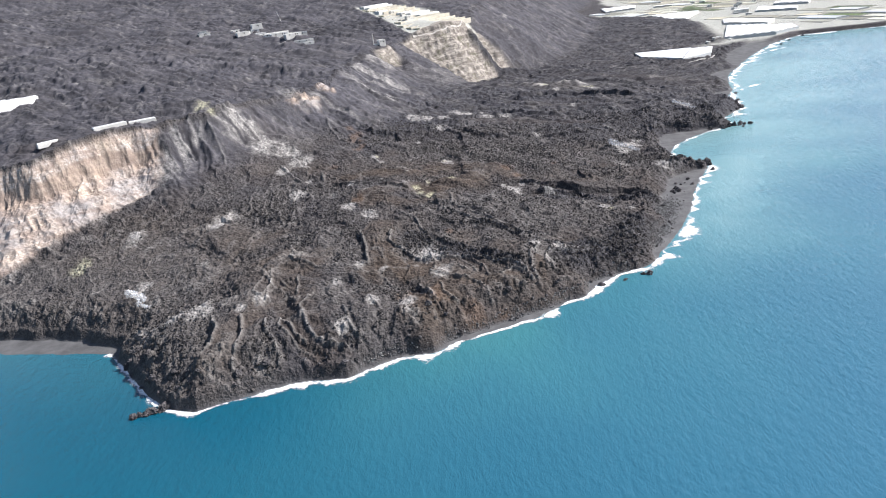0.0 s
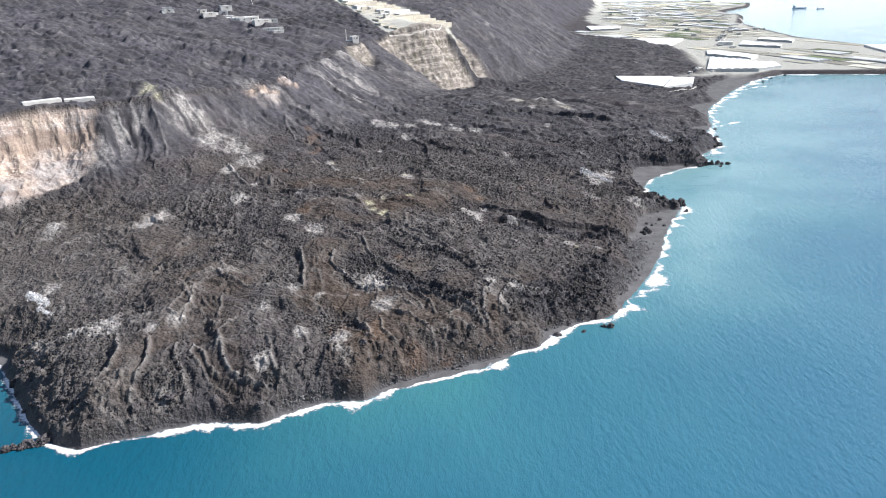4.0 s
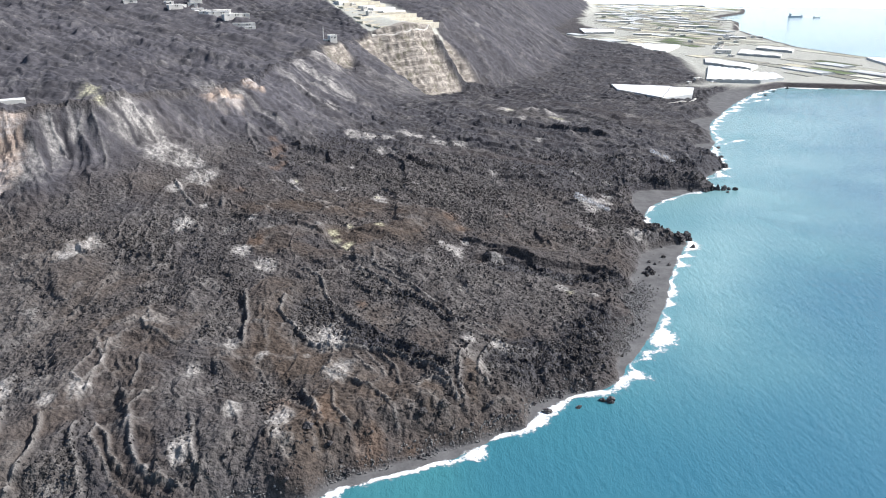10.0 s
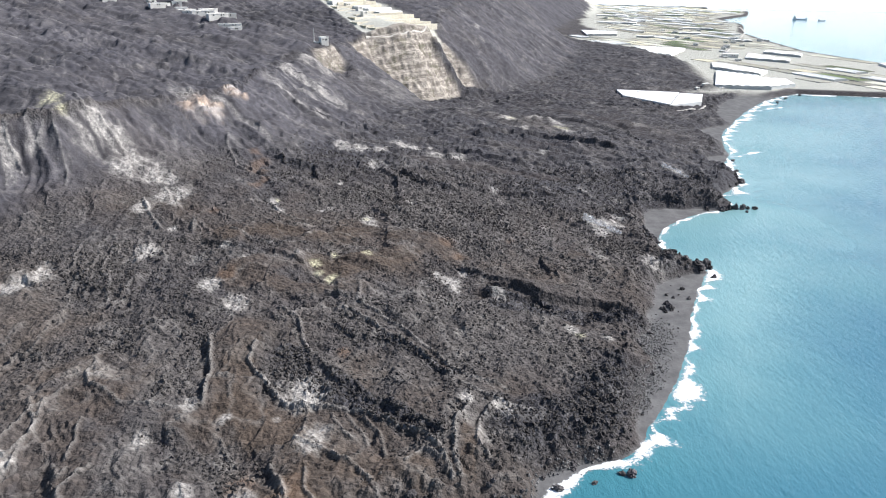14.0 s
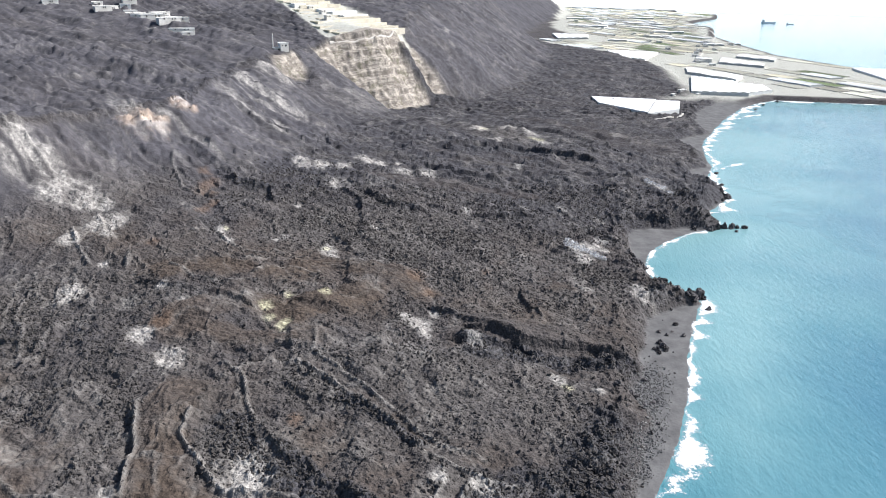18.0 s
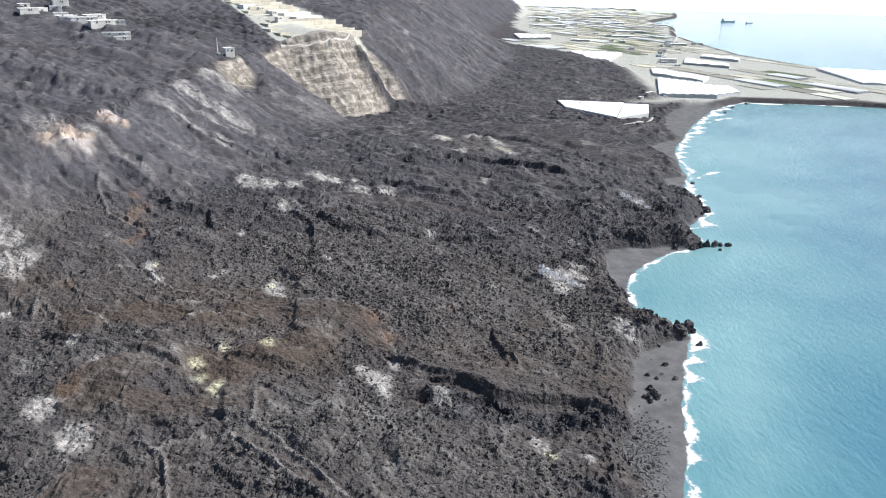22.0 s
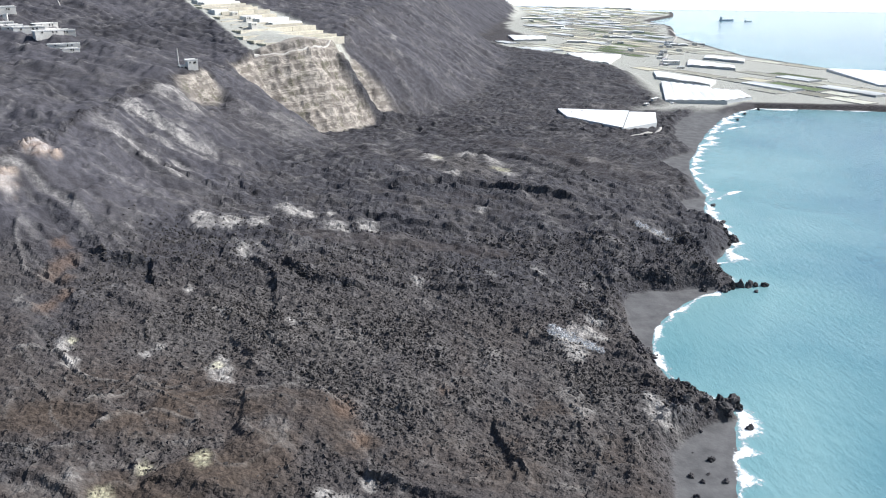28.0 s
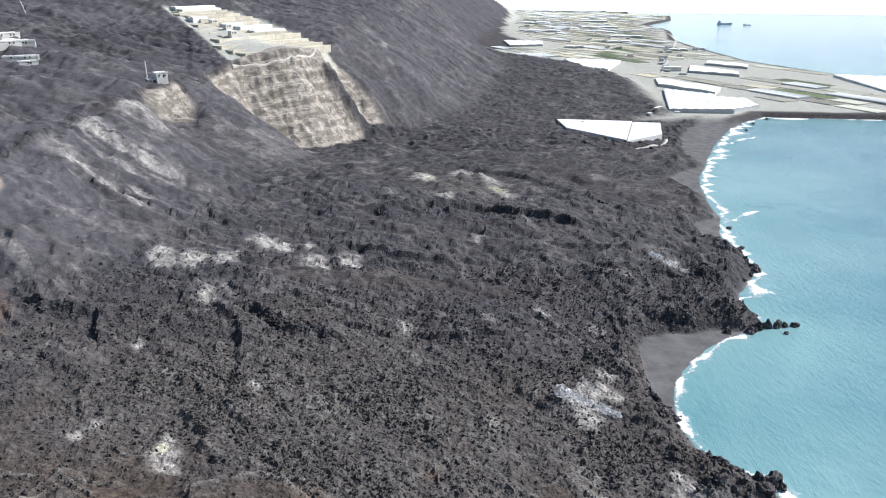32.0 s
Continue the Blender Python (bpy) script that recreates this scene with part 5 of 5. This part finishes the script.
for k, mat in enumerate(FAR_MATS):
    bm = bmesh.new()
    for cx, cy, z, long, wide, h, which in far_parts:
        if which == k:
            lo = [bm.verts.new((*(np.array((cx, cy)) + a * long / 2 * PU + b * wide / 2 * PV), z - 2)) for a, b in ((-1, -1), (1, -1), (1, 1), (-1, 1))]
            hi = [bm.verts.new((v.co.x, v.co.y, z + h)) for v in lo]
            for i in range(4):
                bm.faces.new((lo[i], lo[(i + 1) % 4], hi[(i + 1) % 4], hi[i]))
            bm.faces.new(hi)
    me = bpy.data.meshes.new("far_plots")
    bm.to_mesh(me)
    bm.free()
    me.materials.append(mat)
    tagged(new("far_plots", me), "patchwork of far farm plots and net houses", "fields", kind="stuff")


# ---- houses ----
def house(x, y, w, d, h, turn, label, group="", mat=None, sink=1.0, windows=2):
    mat = mat or MAT_PLASTER
    z = float(ground_z([x], [y])[0]) - sink
    ob = empty("house", x, y, z, label, "house", group, turn=turn)
    part("wall", box(w, d, h + 4, (0, 0, -5.5), 0.05), mat, ob)
    part("roof", box(w + 0.5, d + 0.5, 0.35, (0, 0, h - 1.5), 0.05), MAT_PLASTIC, ob)
    for sy in (-1, 1):
        part("parapet", box(w + 0.5, 0.25, 0.5, (0, sy * (d / 2 + 0.12), h - 1.15)), mat, ob)
    for i in range(windows):
        wx = (i + 0.5) / windows * w - w / 2
        win = part("window", box(1.3, 0.16, 1.3, (wx, -d / 2 - 0.02, max(0.6, h - 4.0))), MAT_DARK, ob)
        part("sill", box(1.6, 0.4, 0.12, (wx, -d / 2 - 0.1, max(0.45, h - 4.15))), MAT_CONCRETE, win)
    part("door", box(1.0, 0.16, 2.1, (0.12 * w, -d / 2 - 0.02, max(0.1, h - 5.0))), MAT_DARK, ob)
    return ob


def pole(x, y, high, lean, label, name="utility_pole"):
    z = float(ground_z([x], [y])[0])
    ob = empty(name, x, y, z, label, "pole", turn=20)
    bm = bmesh.new()
    bmesh.ops.create_cone(bm, segments=10, radius1=0.55, radius2=0.3, depth=high + 1, cap_ends=True, matrix=pose(0, 0, high / 2 - 0.5))
    m = pose(0, 0, 0, 0, lean, 0)
    bmesh.ops.transform(bm, matrix=m, verts=bm.verts)
    part("mast", bm, MAT_PLASTER, ob)
    if name == "mast":
        return ob
    arm = box(3.2, 0.3, 0.3, (0, 0, high - 1.2))
    bmesh.ops.transform(arm, matrix=m, verts=arm.verts)
    part("crossarm", arm, MAT_CONCRETE, ob)
    return ob


# the little house with its mast on the bare spur
house(-36, 1089, 9, 8, 8.5, 25, "white cubic house on a bare rock spur", sink=0.5)
house(-43, 1087, 7, 6, 4.0, 25, "low white outbuilding on a rock spur", sink=0.5)
pole(-47, 1091, 15, 0, "tall white mast beside a small house", "mast")
pole(-201, 1333, 16, -14, "leaning white utility pole on the lava")
# buildings among the lava on the plateau
BURIED = [(-143, 1104, 26, 8, 2.5), (-136, 1096, 14, 7, 2.5), (-165, 1150, 34, 9, 2.5), (-190, 1225, 22, 10, 3.5), (-294, 1172, 12, 9, 4.5), (-288, 1150, 16, 8, 3.0), (-252, 1196, 10, 8, 4.0), (-240, 1205, 14, 9, 5.0), (-226, 1215, 12, 8, 4.0), (-226, 1235, 16, 10, 5.0), (-234, 1150, 18, 8, 3.0),
          (-205, 1170, 20, 10, 3.5), (-194, 1150, 22, 9, 3.0), (-180, 1140, 26, 10, 3.5), (-160, 1125, 24, 9, 3.0), (-172, 1160, 24, 10, 4.0), (-150, 1140, 18, 8, 3.0), (-215, 1190, 14, 9, 4.5)]
for n, (x, y, w, d, h) in enumerate(BURIED):
    house(x, y, w, d, 0.7 * h + 1.5, 14 + 9 * (n % 4), "pale flat-roofed building half buried in black lava" if n % 3 else "white flat-roofed house among the lava", "buried buildings on the plateau", MAT_PLASTER, -0.7, 1 if w < 20 else 2)
# long white platform and walls on the edge of the bare cliff
for x, y, w, d, turn in ((-287, 702, 30, 8, 36), (-262, 718, 24, 9, 24), (-330, 668, 18, 4, 40)):
    z = float(ground_z([x], [y])[0])
    ob = empty("water_tank", x, y, z, "long low white concrete tank on the cliff edge", "tank", "tanks on the cliff edge", turn=turn)
    part("wall", box(w, d, 4.5, (0, 0, -2.0), 0.1), MAT_PLASTER, ob)
    part("lid", box(w - 0.6, d - 0.6, 0.25, (0, 0, 2.5), 0.05), MAT_PLASTIC, ob)
greenhouse([(-455, 800), (-425, 850), (-395, 820), (-420, 780)], 3, 3.0, "pale greenhouse roof still standing in the lava", lift=1.0)

# ---- terraces above the bare cliff ----
TU, TV = np.array([0.756, 0.654]), np.array([-0.654, 0.756])
TURN = math.degrees(math.atan2(0.654, 0.756))
t0 = np.array([23.0, 1243.0])
for i in range(13):
    a, b = -10 + 5.8 * i + (12, 4, -3, 2)[i % 4], 118 + (4, 8, 2, 6, 0)[i % 5]
    mid = t0 + TU * (a + b) / 2 + TV * (17 * i + 8)
    ends = np.array([t0 + TU * s + TV * (17 * i + 8) for s in (a, (a + b) / 2, b)])
    z = float(np.median(ground_z(ends[:, 0], ends[:, 1])))
    ob = empty("terrace", mid[0], mid[1], z, "dry khaki farm terrace behind a stone wall", "terrace", "terraces above the cliff", turn=TURN)
    part("bed", box(b - a, 15.5, 6.6, (0, 0.6, -4.4), 0.2), MAT_TERRACE, ob)
    for k in range(3):
        w = (b - a) / 3
        part("retaining_wall", box(w - 0.3, 0.9, 8.2, ((k - 1) * w, -7.6, -5.4), 0.1), MAT_DRYWALL, ob)
    part("water_channel", box(b - a, 0.6, 0.7, (0, 7.2, 2.1)), MAT_CONCRETE, ob)
for i, a, b in ((4, 72, 118), (5, 66, 112), (6, 60, 84), (11, 62, 118), (12, 64, 122), (8, 40, 60)):
    c = [t0 + TU * s + TV * (17 * i + o) for s, o in ((a, 2), (b, 2), (b, 15), (a, 15))]
    greenhouse(c, 2, 2.6, "white plastic greenhouse on a farm terrace", "greenhouses on the terraces", lift=2.4)
for n, (s, o) in enumerate(((34, 60), (52, 92), (60, 128))):
    p = t0 + TU * s + TV * o
    house(p[0], p[1], 8, 6, 4.5, TURN, "small white farm building on the terraces", "farm buildings", sink=-3.4)

# ---- farm buildings on the plain ----
hrng = np.random.default_rng(3)
spots_h = [(838, 1900, 34, 26, 9)] + [(*(np.array((760, 1800)) + np.array((347, 629)) * k + hrng.normal(0, 14, 2)), hrng.uniform(9, 16), hrng.uniform(8, 12), hrng.uniform(4, 8)) for k in np.linspace(0.1, 0.95, 12)]
spots_h += [(hrng.uniform(620, 1150), hrng.uniform(2150, 3500), hrng.uniform(9, 20), hrng.uniform(8, 13), hrng.uniform(4, 9)) for _ in range(34)]
spots_h = [s for s in spots_h if terrain([s[0]], [s[1]])["c"][0] > (150 if s[1] < 2400 else 420)]
for x, y, w, d, h in spots_h:
    house(float(x), float(y), w, d, h, -24, "white flat-roofed farm building by the fields", "farm buildings on the plain", sink=0.0)
for x, y in ((612, 1440), (600, 1470), (585, 1450), (560, 1420)):
    house(x, y, 7, 5, 3.5, 30, "small white hut at the edge of the lava", "huts at the lava edge", sink=0.6)

# ---- ship ----
def ship(x, y, long, turn, label):
    ob = empty("cargo_ship", x, y, 0, label, "ship", turn=turn)
    bm = bmesh.new()
    outline = [(-0.5, 0.06), (-0.46, 0.08), (0.3, 0.085), (0.42, 0.06), (0.5, 0.0), (0.42, -0.06), (0.3, -0.085), (-0.46, -0.08), (-0.5, -0.06)]
    lo = [bm.verts.new((px * long * 0.97, py * long * 0.85, -2)) for px, py in outline]
    hi = [bm.verts.new((px * long, py * long, 0.075 * long + (0.03 * long if px > 0.35 else 0))) for px, py in outline]
    for i in range(len(outline)):
        j = (i + 1) % len(outline)
        bm.faces.new((lo[i], lo[j], hi[j], hi[i]))
    bm.faces.new(hi)
    part("hull", bm, MAT_HULL, ob)
    house_part = part("superstructure", box(0.14 * long, 0.13 * long, 0.16 * long, (-0.36 * long, 0, 0.07 * long), 0.3), MAT_PLASTER, ob)
    part("funnel", box(0.04 * long, 0.04 * long, 0.07 * long, (-0.40 * long, 0, 0.23 * long), 0.2), MAT_HULL, house_part)
    for k in range(4):
        part("hatch", box(0.12 * long, 0.11 * long, 0.03 * long, ((-0.18 + 0.15 * k) * long, 0, 0.07 * long), 0.2), MAT_CONCRETE, ob)
    part("mast", box(0.012 * long, 0.012 * long, 0.14 * long, (0.4 * long, 0, 0.08 * long)), MAT_PLASTER, ob)
    return ob


ship(1830, 3390, 62, -12, "grey cargo ship lying far off the coast")
ship(1880, 3310, 30, -20, "small pale boat far off the coast")

# ---- steam over hot ground ----
srng = np.random.default_rng(9)
for x, y, r in ((180, 701, 4.0), (190, 697, 3.4), (197, 695, 2.6), (299, 864, 3.0), (305, 854, 2.6), (310, 846, 2.2), (-212, 466, 4.6), (-216, 472, 4.0), (-206, 458, 3.0)):
    z = float(ground_z([x], [y])[0])
    ob = empty("steam_plume", x, y, z, "thin white steam rising from hot lava", "steam", "steam over hot lava")
    for k in range(6):
        bm = bmesh.new()
        bmesh.ops.create_icosphere(bm, subdivisions=3, radius=r * (0.3 + 0.35 * srng.random()))
        off = Vector((k * 5.1, x, y))
        for v in bm.verts:
            v.co = v.co * (1 + 0.7 * noise.noise(v.co * 0.8 + off) + 0.3 * noise.noise(v.co * 2.5 + off))
            v.co += Vector((-r * 0.45 * k + r, 0.2 * r * k, r * (0.5 + 0.16 * k)))
        part("puff", bm, MAT_STEAM, ob)
